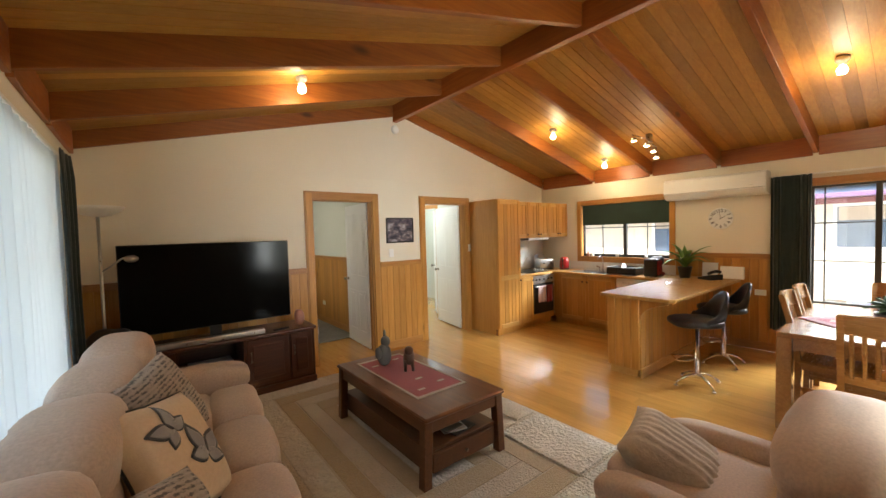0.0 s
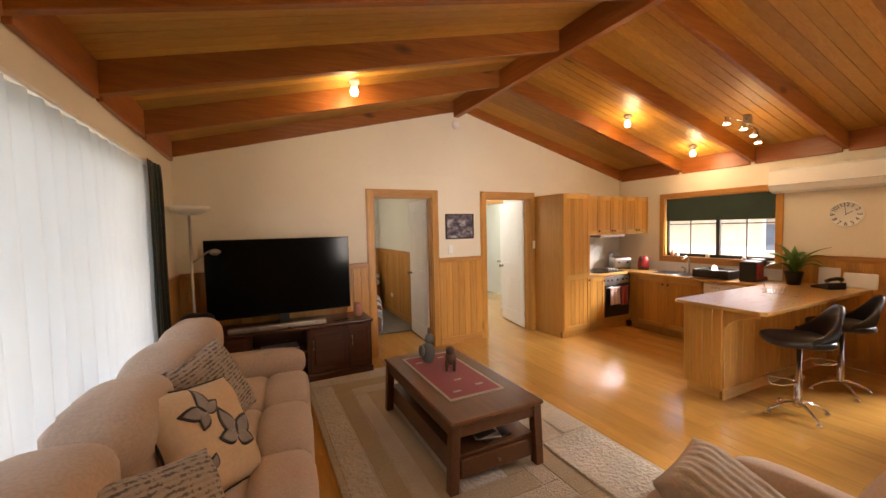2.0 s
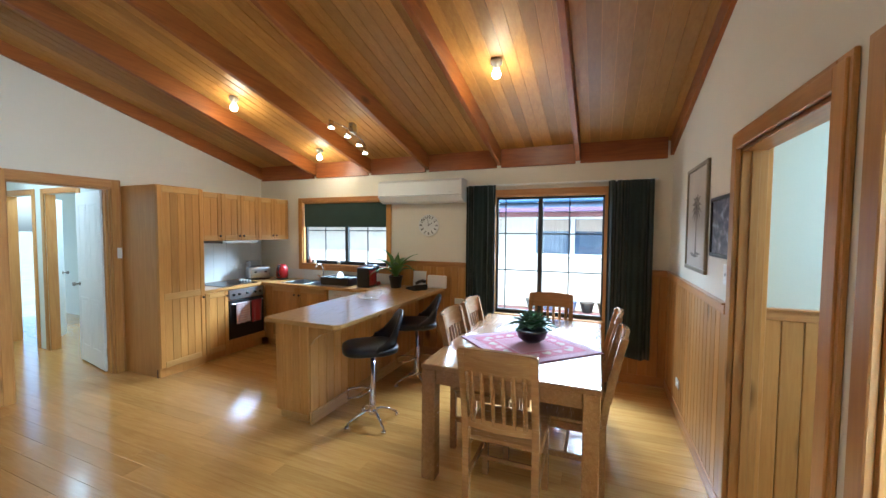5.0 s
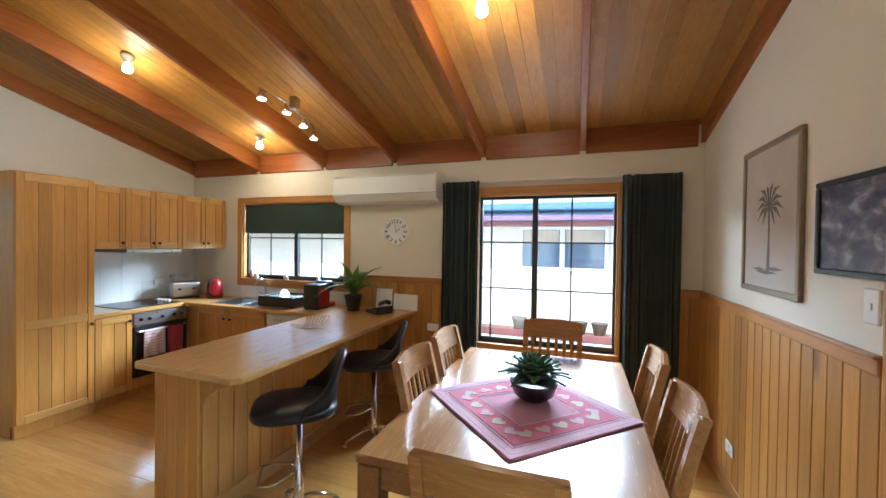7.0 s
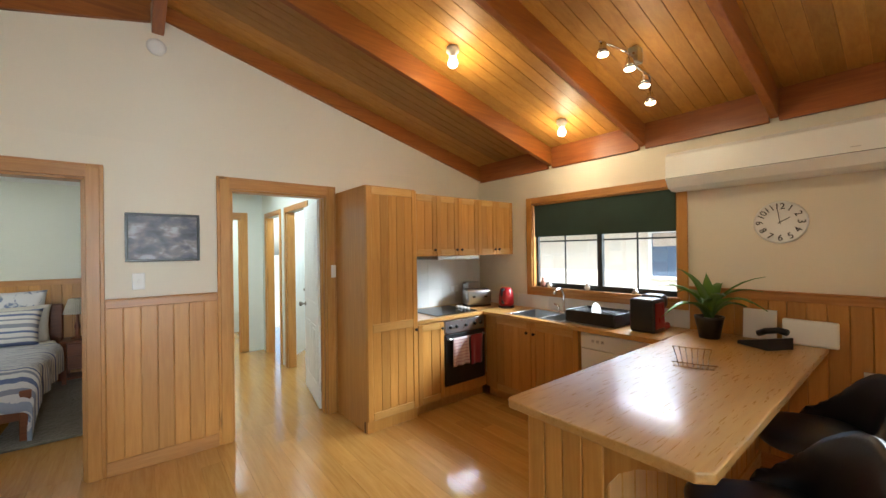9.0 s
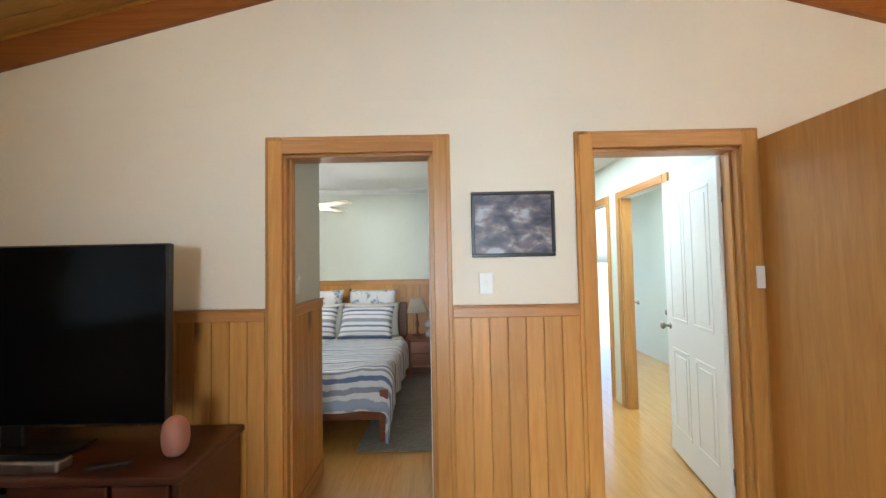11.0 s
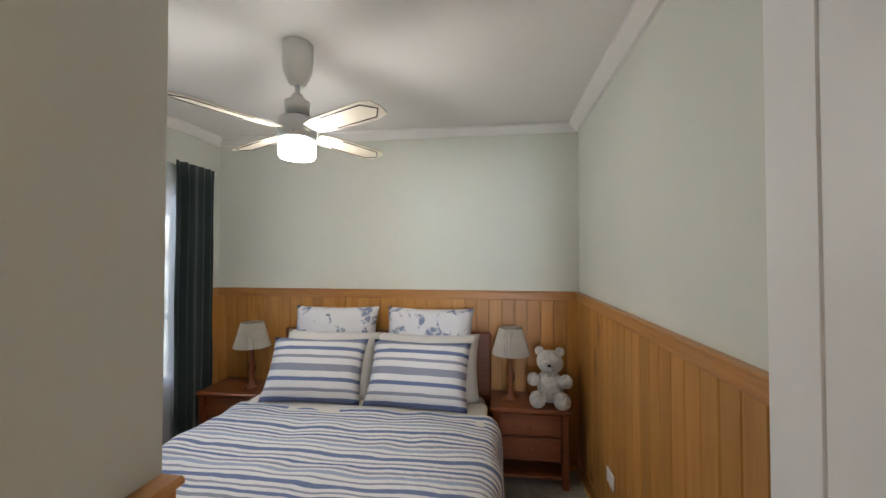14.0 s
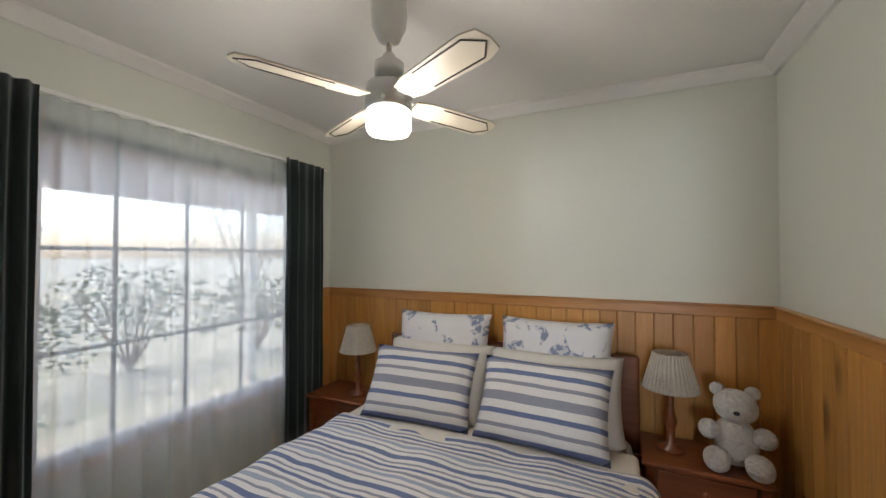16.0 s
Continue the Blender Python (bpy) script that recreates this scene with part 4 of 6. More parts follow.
def picture(name, label, at, rz, w, h, fw, fm, art, depth=.022):
    t = thing(name, label, "picture", at, rz)
    part("canvas", box(-w / 2 + fw * .6, w / 2 - fw * .6, -.012, -.003, -h / 2 + fw * .6, h / 2 - fw * .6, 0), art, t)
    for q in ((-w / 2, w / 2, h / 2 - fw, h / 2), (-w / 2, w / 2, -h / 2, -h / 2 + fw), (-w / 2, -w / 2 + fw, -h / 2 + fw, h / 2 - fw), (w / 2 - fw, w / 2, -h / 2 + fw, h / 2 - fw)):
        part("frame", box(q[0], q[1], -depth, -.001, q[2], q[3], .004), fm, t)
    return t


picture("framed_picture", "black-framed dark rocky landscape print on the cream wall", (2.862, YN, 1.622), 0, .44, .345, .018, BLACK, PHOTO)
picture("framed_picture", "black-framed dark landscape photograph on the cream wall", (4.30, YS, 1.62), 180, .42, .36, .022, BLACK, PHOTO)
CANVAS = paint("beige_canvas", (.56, .49, .41), .8, mottle=.25, bumpy=.2, scale=14)
GOLD = paint("dull_gold_frame", (.30, .24, .16), .45, .4, .15, .1)
PALMINK = paint("brown_painted_palm", (.20, .17, .14), .8, mottle=.3)
pp = picture("framed_painting", "gold-framed painting of a palm tree on beige ground", (4.93, YS, 1.69), 180, .62, .77, .03, GOLD, CANVAS)
part("painted_trunk", prism([(-.016, -.27), (.020, -.27), (.012, -.1), (.010, .06), (-.006, .06), (-.004, -.1)], "y", -.0135, -.0125), PALMINK, pp)
for a, ln in ((-62, .15), (-38, .17), (-12, .15), (14, .16), (40, .17), (66, .15), (92, .15), (-88, .14), (116, .14), (-114, .14), (145, .11), (-140, .11)):
    r = radians(a)
    tip = (ln * math.sin(r), .06 + ln * .85 * math.cos(r) - .02)
    mid = (tip[0] * .55, .06 + (tip[1] - .06) * .6 + .025)
    nrm = (math.cos(r) * .012, -math.sin(r) * .012)
    part("painted_frond", prism([(0, .06), (mid[0] + nrm[0], mid[1] + nrm[1]), tip, (mid[0] - nrm[0], mid[1] - nrm[1])], "y", -.0135, -.0125), PALMINK, pp)
for x, z, w in ((-.02, -.275, .12), (.06, -.255, .10), (-.1, -.262, .07)):
    part("painted_ground", prism([(x - w, z), (x, z - .012), (x + w, z), (x, z + .010)], "y", -.0133, -.0125), PALMINK, pp)


def switch(name, label, at, rz, w=.072, h=.116, knob=1):
    t = thing(name, label, "switch", at, rz)
    part("plate", box(-w / 2, w / 2, -.009, 0, -h / 2, h / 2, .003), WHITE, t)
    for i in range(knob):
        part("rocker", box(-.008, .008, -.013, -.008, -.012 + (i - (knob - 1) / 2) * .04, .012 + (i - (knob - 1) / 2) * .04, .002), WHITE, t)


switch("light_switch", "white wall light switch beside the doorway", (2.715, YN, 1.313), 0)
switch("light_switch", "white light switch on the door architrave", (4.135, YN - .026, 1.32), 0, .045)
switch("fan_switch", "white fan speed dial on the bedroom wall", (1.62, 5.03, 1.32), 90, .075, .12, 1)
dl = lathe([(.016, 0), (.016, .010), (.013, .014)], 20)
bmesh.ops.rotate(dl, verts=dl.verts, cent=(0, 0, 0), matrix=Euler((radians(90), 0, 0)).to_matrix())
bmesh.ops.translate(dl, verts=dl.verts, vec=(0, -.009, .034))
part("dial", dl, WHITE, bpy.data.objects["fan_switch"], "", True)
switch("light_switch", "white light switch on the cream wall", (4.205, YS, 1.35), 180)
switch("power_outlet", "white power outlet on the pine dado", (5.35, YS + .017, .30), 180, .116, .072, 2)
switch("power_outlet", "white power outlet on the pine dado", (XE - .018, 1.52, .72), -90, .116, .072, 2)
switch("power_outlet", "white power outlet on the tiled splashback", (5.62, YN - .012, 1.05), 0, .116, .072, 2)
switch("power_outlet", "white power outlet low on the bedroom dado", (XBE - .018, 7.05, .36), -90, .116, .072, 2)
switch("light_switch", "white light switch in the side room", (4.11, -1.15, 1.38), -90)
sm = solid("smoke_alarm", lathe([(.055, 0), (.06, -.018), (.045, -.035), (.02, -.04)], 28), WHITE, "white round smoke alarm under the ridge", "smoke alarm", (2.83, YN, 2.98), 0, True, "", -90)
sm.matrix_basis = pose(2.83, YN, 3.0, -90)

# ---- kitchen ----
KH = .87


def cab_door(x0, x1, z0, z1, parent, split=None, knob=None):
    """A framed and boarded cabinet door in the xz plane, face at y = 0 and outward to -y."""
    d = part("door", box(x0 + .002, x1 - .002, -.012, 0, z0 + .002, z1 - .002, .002), CAB, parent)
    s = .05
    for q in ((x0 + .002, x0 + s, z0 + .002, z1 - .002), (x1 - s, x1 - .002, z0 + .002, z1 - .002)):
        part("stile", box(q[0], q[1], -.022, -.010, q[2], q[3], .003), CAB, d)
    rails = [(z0 + .002, z0 + .065), (z1 - .065, z1 - .002)]
    if split:
        rails.append((split - .035, split + .035))
    for a, b in rails:
        part("rail", box(x0 + s, x1 - s, -.022, -.010, a, b, .003), BENCH, d)
    k = max(2, round((x1 - x0 - 2 * s) / .085))
    w = (x1 - x0 - 2 * s) / k
    for i in range(k):
        part("panel_board", box(x0 + s + i * w + .002, x0 + s + (i + 1) * w - .002, -.016, -.010, z0 + .06, z1 - .06, .002), CAB, d)
    if knob:
        kb = lathe([(.006, 0), (.006, .012), (.014, .018), (.012, .026)], 14)
        ob = part("knob", kb, IRON, d, "dark iron knob", True)
        ob.matrix_basis = pose(knob[0], -.022, knob[1], 90)
    return d


pantry = thing("pantry_cabinet", "tall honey timber pantry cabinet with boarded doors", "cabinet", (4.17, 4.20, 0))
part("body", box(0, .50, .002, .60, .0, 2.05, .003), CAB, pantry)
part("kickboard", box(-.004, .50, .03, .05, 0, .09, .002), MAHOG, pantry)
cab_door(.0, .50, .10, 2.04, pantry, .86, (.47, .80))
base1 = thing("base_cabinet", "honey timber base cabinet with a boarded door", "cabinet", (4.67, 4.20, 0))
part("body", box(0, .30, .002, .60, .1, KH - .035, .002), CAB, base1)
part("kickboard", box(0, .30, .05, .07, 0, .1, .002), CAB, base1)
cab_door(.0, .30, .10, KH - .04, base1, None, (.27, KH - .1))
ov = thing("wall_oven", "stainless built-in oven with dark glass door", "oven", (4.97, 4.20, 0))
part("housing", box(0, .56, .02, .60, .1, KH - .035, .002), CAB, ov)
part("kickboard", box(0, .56, .05, .07, 0, .1, .002), CAB, ov)
part("control_panel", box(.02, .54, -.012, .02, .70, .82, .003), STEEL, ov)
d = part("oven_door", box(.02, .54, -.014, .02, .20, .69, .004), BLACK, ov)
part("handle", tube([(.05, -.012, .65), (.05, -.04, .65), (.51, -.04, .65), (.51, -.012, .65)], .008, 8), STEEL, d)
part("bottom_rail", box(0, .56, -.004, .02, .1, .195, .002), CAB, ov)
for x in (.08, .16, .28, .40, .48):
    kb = part("dial", lathe([(.016, 0), (.016, .014), (.012, .018)], 16), BLACK, ov, "", True)
    kb.matrix_basis = pose(x, -.012, .76, 90)
tw = solid("tea_towel", sheet(lambda u, v: (.20 * u, -.008 - .012 * math.sin(u * 14) * (1 - v) - (.006 if v > .9 else 0), -.26 + .27 * v), 16, 12, .004),
           stripes("pink_check", "z", [(0, (.6, .45, .45)), (.5, (.42, .2, .22)), (.7, (.62, .5, .5))], .03, .1, 0), "pink checked tea towel hanging on the oven handle", "towel", (5.05, 4.152, .65), 0, True)
solid("tea_towel", sheet(lambda u, v: (.16 * u, -.006 - .012 * math.sin(u * 11) * (1 - v), -.28 + .29 * v), 14, 12, .004), REDCLOTH, "red tea towel hanging on the oven handle", "towel", (5.28, 4.152, .65), 0, True)
part("corner_filler", box(5.53, 5.54, 4.2, 4.78, .1, KH - .035, .002), CAB, base1).matrix_basis = pose(-4.67, -4.20, 0)
cr = thing("sink_cabinet", "honey timber sink cabinet with boarded doors", "cabinet", (5.53, 4.19, 0), -90)
part("body", box(.0, 1.10, .002, .54, .1, KH - .16, .002), CAB, cr)
part("front_rail", box(.0, 1.10, .002, .03, KH - .16, KH - .036, .002), CAB, cr)
part("kickboard", box(0, 1.10, .05, .07, 0, .1, .002), CAB, cr)
cab_door(.12, .60, .10, KH - .04, cr, None, (.56, KH - .14))
cab_door(.60, 1.08, .10, KH - .04, cr, None, (.64, KH - .14))
dw = thing("dishwasher", "white dishwasher under the bench", "dishwasher", (5.53, 3.09, 0), -90)
part("body", box(0, .59, .002, .54, .09, KH - .038, .003), WHITE, dw)
part("door", box(.005, .585, -.02, .0, .10, .70, .005), WHITE, dw)
part("control_strip", box(.005, .585, -.022, .0, .705, KH - .045, .004), WHITE, dw)
for x in (.1, .14, .18, .46):
    part("button", box(x, x + .02, -.026, -.02, .76, .78, .001), STEEL, dw)
part("kickboard", box(0, .59, .04, .06, 0, .09, .002), BLACK, dw)
# worktop with a cut-out for the sink
bm = bmesh.new()
addbox(bm, 4.64, 6.04, 4.18, 4.79, KH - .035, KH, .004)
for q in ((5.48, 6.04, 2.47, 2.92), (5.48, 6.04, 3.92, 4.18), (5.48, 5.56, 2.92, 3.92), (5.96, 6.04, 2.92, 3.92)):
    addbox(bm, q[0], q[1], q[2], q[3], KH - .035, KH, .002)
solid("worktop", bm, BENCH, "pale timber-look laminate kitchen worktop", "worktop")
sk = thing("kitchen_sink", "stainless steel double-bowl sink with drainer", "sink", (5.76, 3.42, KH))
bm = bmesh.new()
for y0, y1, dp in ((.12, .46, .10), (-.10, .10, .09)):
    addbox(bm, -.19, .19, y0, y1, -dp - .004, -dp, .001)
    addbox(bm, -.195, -.19, y0, y1, -dp, .002, 0), addbox(bm, .19, .195, y0, y1, -dp, .002, 0)
    addbox(bm, -.19, .19, y0 - .005, y0, -dp, .002, 0), addbox(bm, -.19, .19, y1, y1 + .005, -dp, .002, 0)
part("bowls", bm, STEEL, sk)
bm = bmesh.new()
for q in ((-.215, -.19, -.52, .5), (.19, .215, -.52, .5), (-.19, .19, .46, .5), (-.19, .19, .10, .12), (-.19, .19, -.52, -.10)):
    addbox(bm, *q, -.004, .004, .001)
part("rim", bm, STEEL, sk)
bm = bmesh.new()
for i in range(8):
    addbox(bm, -.17 + i * .045, -.155 + i * .045, -.5, -.13, .003, .008, .002)
part("drainer_ribs", bm, STEEL, sk)
part("tap_spout", tube([(.2, .12, 0), (.2, .12, .17), (.18, .12, .22), (.13, .12, .245), (.07, .12, .235), (.04, .12, .20)], .012, 10), CHROME, sk, "chrome gooseneck spout", True)
part("tap_lever", tube([(.2, .18, 0), (.2, .18, .06), (.2, .23, .08)], .010, 8), CHROME, sk, "", True)
rk = thing("dish_rack", "black plastic dish rack on the drainer", "dish rack", (5.76, 3.06, KH + .009))
for q in ((-.17, .17, -.22, -.21), (-.17, .17, .21, .22), (-.17, -.16, -.21, .21), (.16, .17, -.21, .21)):
    part("side", box(*q, 0, .10, .004), BLACK, rk)
part("tray", box(-.16, .16, -.21, .21, 0, .008, .001), BLACK, rk)
for i in range(9):
    part("divider", tube([(-.10, -.16 + i * .04, .008), (-.10, -.16 + i * .04, .09), (.10, -.16 + i * .04, .09), (.10, -.16 + i * .04, .008)], .003, 6), BLACK, rk)
dsh = lathe([(.0, 0), (.05, .003), (.075, .012), (.07, .014), (.02, .006)], 24)
solid("plate", dsh, WHITE, "white plate standing in the dish rack", "plate", (5.76, 3.10, KH + .09), 0, True, "", 80)
uppers = [(4.67, 4.95, 1), (4.95, 5.50, 2), (5.50, 6.04, 2)]
for x0, x1, nd in uppers:
    u = thing("wall_cabinet", "honey timber wall cabinet with boarded doors", "cabinet", (x0, 4.27, 0), 0, "kitchen wall cabinets")
    part("body", box(0, x1 - x0, .002, .53, 1.445, 2.03, .002), CAB, u)
    w = (x1 - x0) / nd
    for i in range(nd):
        kx = (i + 1) * w - .03 if (i == 0) else i * w + .03
        cab_door(i * w, (i + 1) * w, 1.445, 2.03, u, None, (kx, 1.505))
solid("range_hood", box(4.96, 5.49, 4.25, 4.79, 1.41, 1.442, .003), STEEL, "slim stainless range hood under the wall cabinets", "range hood")
sp = structure("splashback", box(4.64, XE - .012, YN - .004, YN, KH, 1.445, 0), TILE, "white tiled splashback behind the hob")
bm = bmesh.new()
addbox(bm, .0007, .1993, -.003, 0, .0007, .1813, .0008)
tme = mesh_of("tile", bm, TILE)
for i in range(7):
    for j in range(3):
        piece("tile", tme, sp, (4.64 + i * .2, YN - .004, KH + .003 + j * .182))
sp2 = structure("splashback_east", box(XE - .004, XE, 2.48, YN, KH, 1.0, 0), TILE, "white tiled upstand behind the sink")
for i in range(11):
    piece("tile", tme, sp2, (XE - .004, YN - .02 - i * .2, KH - .045), -90)
bm = bmesh.new()
addbox(bm, -.27, .27, -.24, .24, 0, .006, .002)
solid("cooktop", bm, SCREEN, "black glass ceramic cooktop set on the worktop", "cooktop", (5.2, 4.48, KH))
for i in range(4):
    solid("hob_knob", lathe([(.02, 0), (.02, .02), (.015, .026)], 14), WHITE, "white cooktop control knob", "knob", (5.42, 4.34 + i * .055, KH + .006), 0, True, "cooktop knobs")
to = thing("toaster", "brushed steel four-slice toaster on the worktop", "toaster", (5.72, 4.52, KH), -20)
part("body", box(-.15, .15, -.09, .09, .012, .19, .03), STEEL, to, "", True)
part("base", box(-.14, .14, -.085, .085, 0, .014, .004), BLACK, to)
for y in (-.04, .04):
    part("slot", box(-.11, .11, y - .012, y + .012, .186, .192, .001), BLACK, to)
for x in (-.07, .07):
    part("lever", box(x - .015, x + .015, -.105, -.088, .10, .12, .003), BLACK, to)
solid("storage_tin", box(-.09, .09, -.05, .05, 0, .26, .01), STEEL, "grey canister behind the toaster", "canister", (5.78, 4.68, KH))
ke = thing("kettle", "red electric kettle with black handle", "kettle", (5.86, 4.20, KH), 200)
part("body", lathe([(.075, .02), (.085, .05), (.08, .14), (.065, .2), (.05, .215), (.01, .22)], 24), RED, ke, "", True)
part("base", lathe([(.085, 0), (.085, .018), (.07, .022)], 24), BLACK, ke, "", True)
part("handle", tube([(.05, 0, .20), (.11, 0, .20), (.125, 0, .15), (.115, 0, .07), (.08, 0, .05)], .013, 10), BLACK, ke, "", True)
cm = thing("coffee_machine", "red and black capsule coffee machine", "coffee machine", (5.80, 2.66, KH), 180)
part("body", box(-.03, .17, -.09, .09, 0, .25, .02), BLACK, cm, "", True)
part("head", box(-.12, .02, -.08, .08, .16, .27, .03), BLACK, cm, "", True)
part("drip_tray", box(-.14, -.02, -.08, .08, 0, .05, .01), RED, cm)
part("side_panel", box(.0, .15, -.095, -.088, .03, .22, .01), RED, cm)
part("side_panel", box(.0, .15, .088, .095, .03, .22, .01), RED, cm)
for k, (y, h) in enumerate(((3.86, .10), (3.78, .06), (2.9, .05), (3.35, .07))):
    solid("sill_ornament", lathe([(.022, 0), (.028, .4 * h), (.012, .7 * h), (.016, h)], 12), (SALT, WHITE, STEEL, WHITE)[k], "small ornament on the kitchen window sill", "ornament", (XE + .012, y, KW[2]), 0, True)
solid("roller_blind", box(XE + .012, XE + .018, KW[0] + .02, KW[1] - .02, 1.63, 1.97, .001), BLIND, "dark green roller blind half drawn over the window", "blind")
solid("dish_cloth", sheet(lambda u, v: (.002 + .006 * math.sin(u * 9), .05 * u, -.42 + .42 * v), 8, 10, .004), BLACK, "dark cloth hanging from the pantry side", "cloth", (4.675, 4.24, 1.62), 0, True)
AQUA = paint("aqua_plastic", (.05, .27, .42), .4, mottle=.1, bumpy=.02)
solid("chopping_board", box(-.07, .07, -.006, .006, 0, .29, .005), AQUA, "blue plastic chopping board leaning by the pantry", "board", (4.755, 4.47, KH + .001), 0, False, "", -6)
solid("chopping_board", box(-.045, .045, -.006, .006, 0, .18, .005), WHITE, "white plastic board leaning by the pantry", "board", (4.725, 4.435, KH + .001), 0, False, "", -6)

# peninsula
pen = thing("breakfast_bar", "timber peninsula bar with boarded front and pale worktop", "counter", (0, 0, 0))
part("body", box(4.03, 5.48, 2.08, 2.42, .08, KH - .035, .002), CAB, pen)
part("kickboard", box(4.05, 5.48, 2.11, 2.40, 0, .08, .002), BENCH, pen)
part("skirting", box(4.03, 6.03, 2.056, 2.078, 0, .10, .003), BENCH, pen)
part("back_panel", box(5.48, 6.03, 2.08, 2.10, .08, KH - .036, .002), CAB, pen)
k = 20
w = (6.02 - 4.03) / k
bmesh_board = box(.002, w - .002, -.014, 0, 0, KH - .14, .004)
bme = mesh_of("board", bmesh_board, CAB)
for i in range(k):
    piece("board", bme, pen, (4.03 + i * w, 2.08, .10))
w = .34 / 4
eme = mesh_of("end_board", box(.002, w - .002, -.012, 0, 0, KH - .12, .004), CAB)
for i in range(4):
    piece("end_board", eme, pen, (4.03, 2.42 - i * w, .08), -90)
prof = [(2.08, .60), (2.08, KH - .036), (1.80, KH - .036), (1.80, .80)] + [(1.80 + .28 * math.sin(a), .60 + .20 * math.cos(a) * .95) for a in [radians(d) for d in (15, 35, 55, 75)]]
for x in (4.03, 5.05):
    part("bracket", prism(prof, "x", x, x + .03), CAB, pen)
bm = prism([(3.93, 1.76), (3.97, 1.72), (6.04, 1.72), (6.04, 2.465), (3.95, 2.465), (3.93, 2.445)], "z", KH - .034, KH + .002)
bmesh.ops.bevel(bm, geom=list(bm.edges), offset=.006, segments=2, profile=.5, affect="EDGES")
part("worktop", bm, BENCH, pen, "pale glossy laminate worktop")

st = thing("bar_stool", "black vinyl swivel bar stool on a chrome star base", "stool", (4.28, 1.62, 0), 0, "bar stools")
part("column", lathe([(.032, .07), (.03, .10), (.026, .32), (.018, .325), (.018, .58)], 18), CHROME, st, "", True)
for i in range(4):
    a = 2 * math.pi * i / 4 + .3
    lg = part("base_leg", tube([(0, 0, .10), (.07 * math.cos(a), .07 * math.sin(a), .10), (.14 * math.cos(a), .14 * math.sin(a), .075), (.22 * math.cos(a), .22 * math.sin(a), .03)], .016, 8, None, .010), CHROME, st, "", True)
    part("foot", lathe([(.018, 0), (.02, .016), (.01, .022)], 12, (.22 * math.cos(a), .22 * math.sin(a), 0)), CHROME, lg, "", True)
part("foot_ring", tube([(0, .0, .28), (-.06, .05, .27), (-.10, .12, .26), (-.10, .20, .26), (.10, .20, .26), (.10, .12, .26), (.06, .05, .27), (0, 0, .28)], .008, 8), CHROME, st, "", True)
part("lever", tube([(.0, 0, .56), (.14, -.02, .55), (.17, -.02, .54)], .005, 6), CHROME, st)
part("seat", blob((0, .02, .63), (.205, .225, .05), .62, .7, .01), VINYL, st, "", True)


def stool_back(u, v):
    a = radians(-90 + (u - .5) * (190 - 70 * v))
    r = .205 + .015 * v
    top = .31 * (1 - (2 * abs(u - .5)) ** 2.0 * .80)
    return (r * math.cos(a), r * math.sin(a) * .95 - .045 * v * v, .615 + top * v)


part("backrest", sheet(stool_back, 24, 10, .028), VINYL, st, "", True)
st.matrix_basis = pose(4.28, 1.64, 0, 0, 0, 38)
copy_thing(st, pose(5.14, 1.66, 0, 0, 0, 30))

tray = thing("wire_bowl", "curved chrome wire fruit bowl on the bar", "bowl", (4.95, 2.10, KH + .002), 20)
for i in range(7):
    y = -.09 + i * .03
    part("wire", tube([(-.17, y, .07), (-.10, y * .8, .03), (0, y * .7, .008), (.10, y * .8, .03), (.17, y, .07)], .0025, 6), CHROME, tray)
for x, z in ((-.17, .07), (.17, .07), (0, .006)):
    part("wire", tube([(x, -.09, z), (x, 0, z - .002), (x, .09, z)], .0025, 6), CHROME, tray)
ph = thing("telephone", "black desk telephone on the bar", "telephone", (5.78, 1.98, KH + .002), 150)
part("base", prism([(-.10, 0), (.10, 0), (.10, .07), (-.10, .02)], "x", -.09, .09), BLACK, ph)
part("handset", tube([(-.06, -.09, .06), (-.06, -.04, .085), (-.06, .04, .105), (-.06, .09, .10)], .02, 10), BLACK, ph, "", True)
solid("modem", box(-.13, .13, -.015, .015, 0, .16, .012), WHITE, "white internet modem leaning on the dado", "modem", (5.98, 1.80, KH + .002), -90, False, "", -6)
solid("picture_card", box(-.09, .09, -.004, .004, 0, .20, .002), WHITE, "pale grey card standing against the dado", "card", (6.0, 2.05, KH + .002), -90, False, "", -6)


def blade(length, width, bend, a, tilt, z0=.0, seg=7, thick=.004):
    """One strap leaf that rises from the middle and arches outward."""
    def fn(u, v):
        s = v
        w = width * (math.sin(math.pi * min(1, .18 + .82 * s)) ** .7) * (1 - s ** 3)
        r = length * s * math.sin(tilt + bend * s * .5)
        z = z0 + length * s * math.cos(tilt + bend * s * .8)
        off = (u - .5) * w
        return (r * math.cos(a) - off * math.sin(a), r * math.sin(a) + off * math.cos(a), z - abs(u - .5) * w * -.35)
    return sheet(fn, 2, seg, thick)


plant = thing("pot_plant", "green strap-leaf plant in a black pot on the bar", "plant", (5.80, 2.28, KH + .002))
part("pot", lathe([(.06, 0), (.085, .13), (.09, .15), (.078, .15), (.075, .13)], 24), BLACK, plant, "", True)
for i in range(13):
    part("leaf", blade(random.uniform(.34, .52), .085, random.uniform(.5, 1.2), i * 2.4, random.uniform(.08, .60), .13), LEAF, plant, "", True)

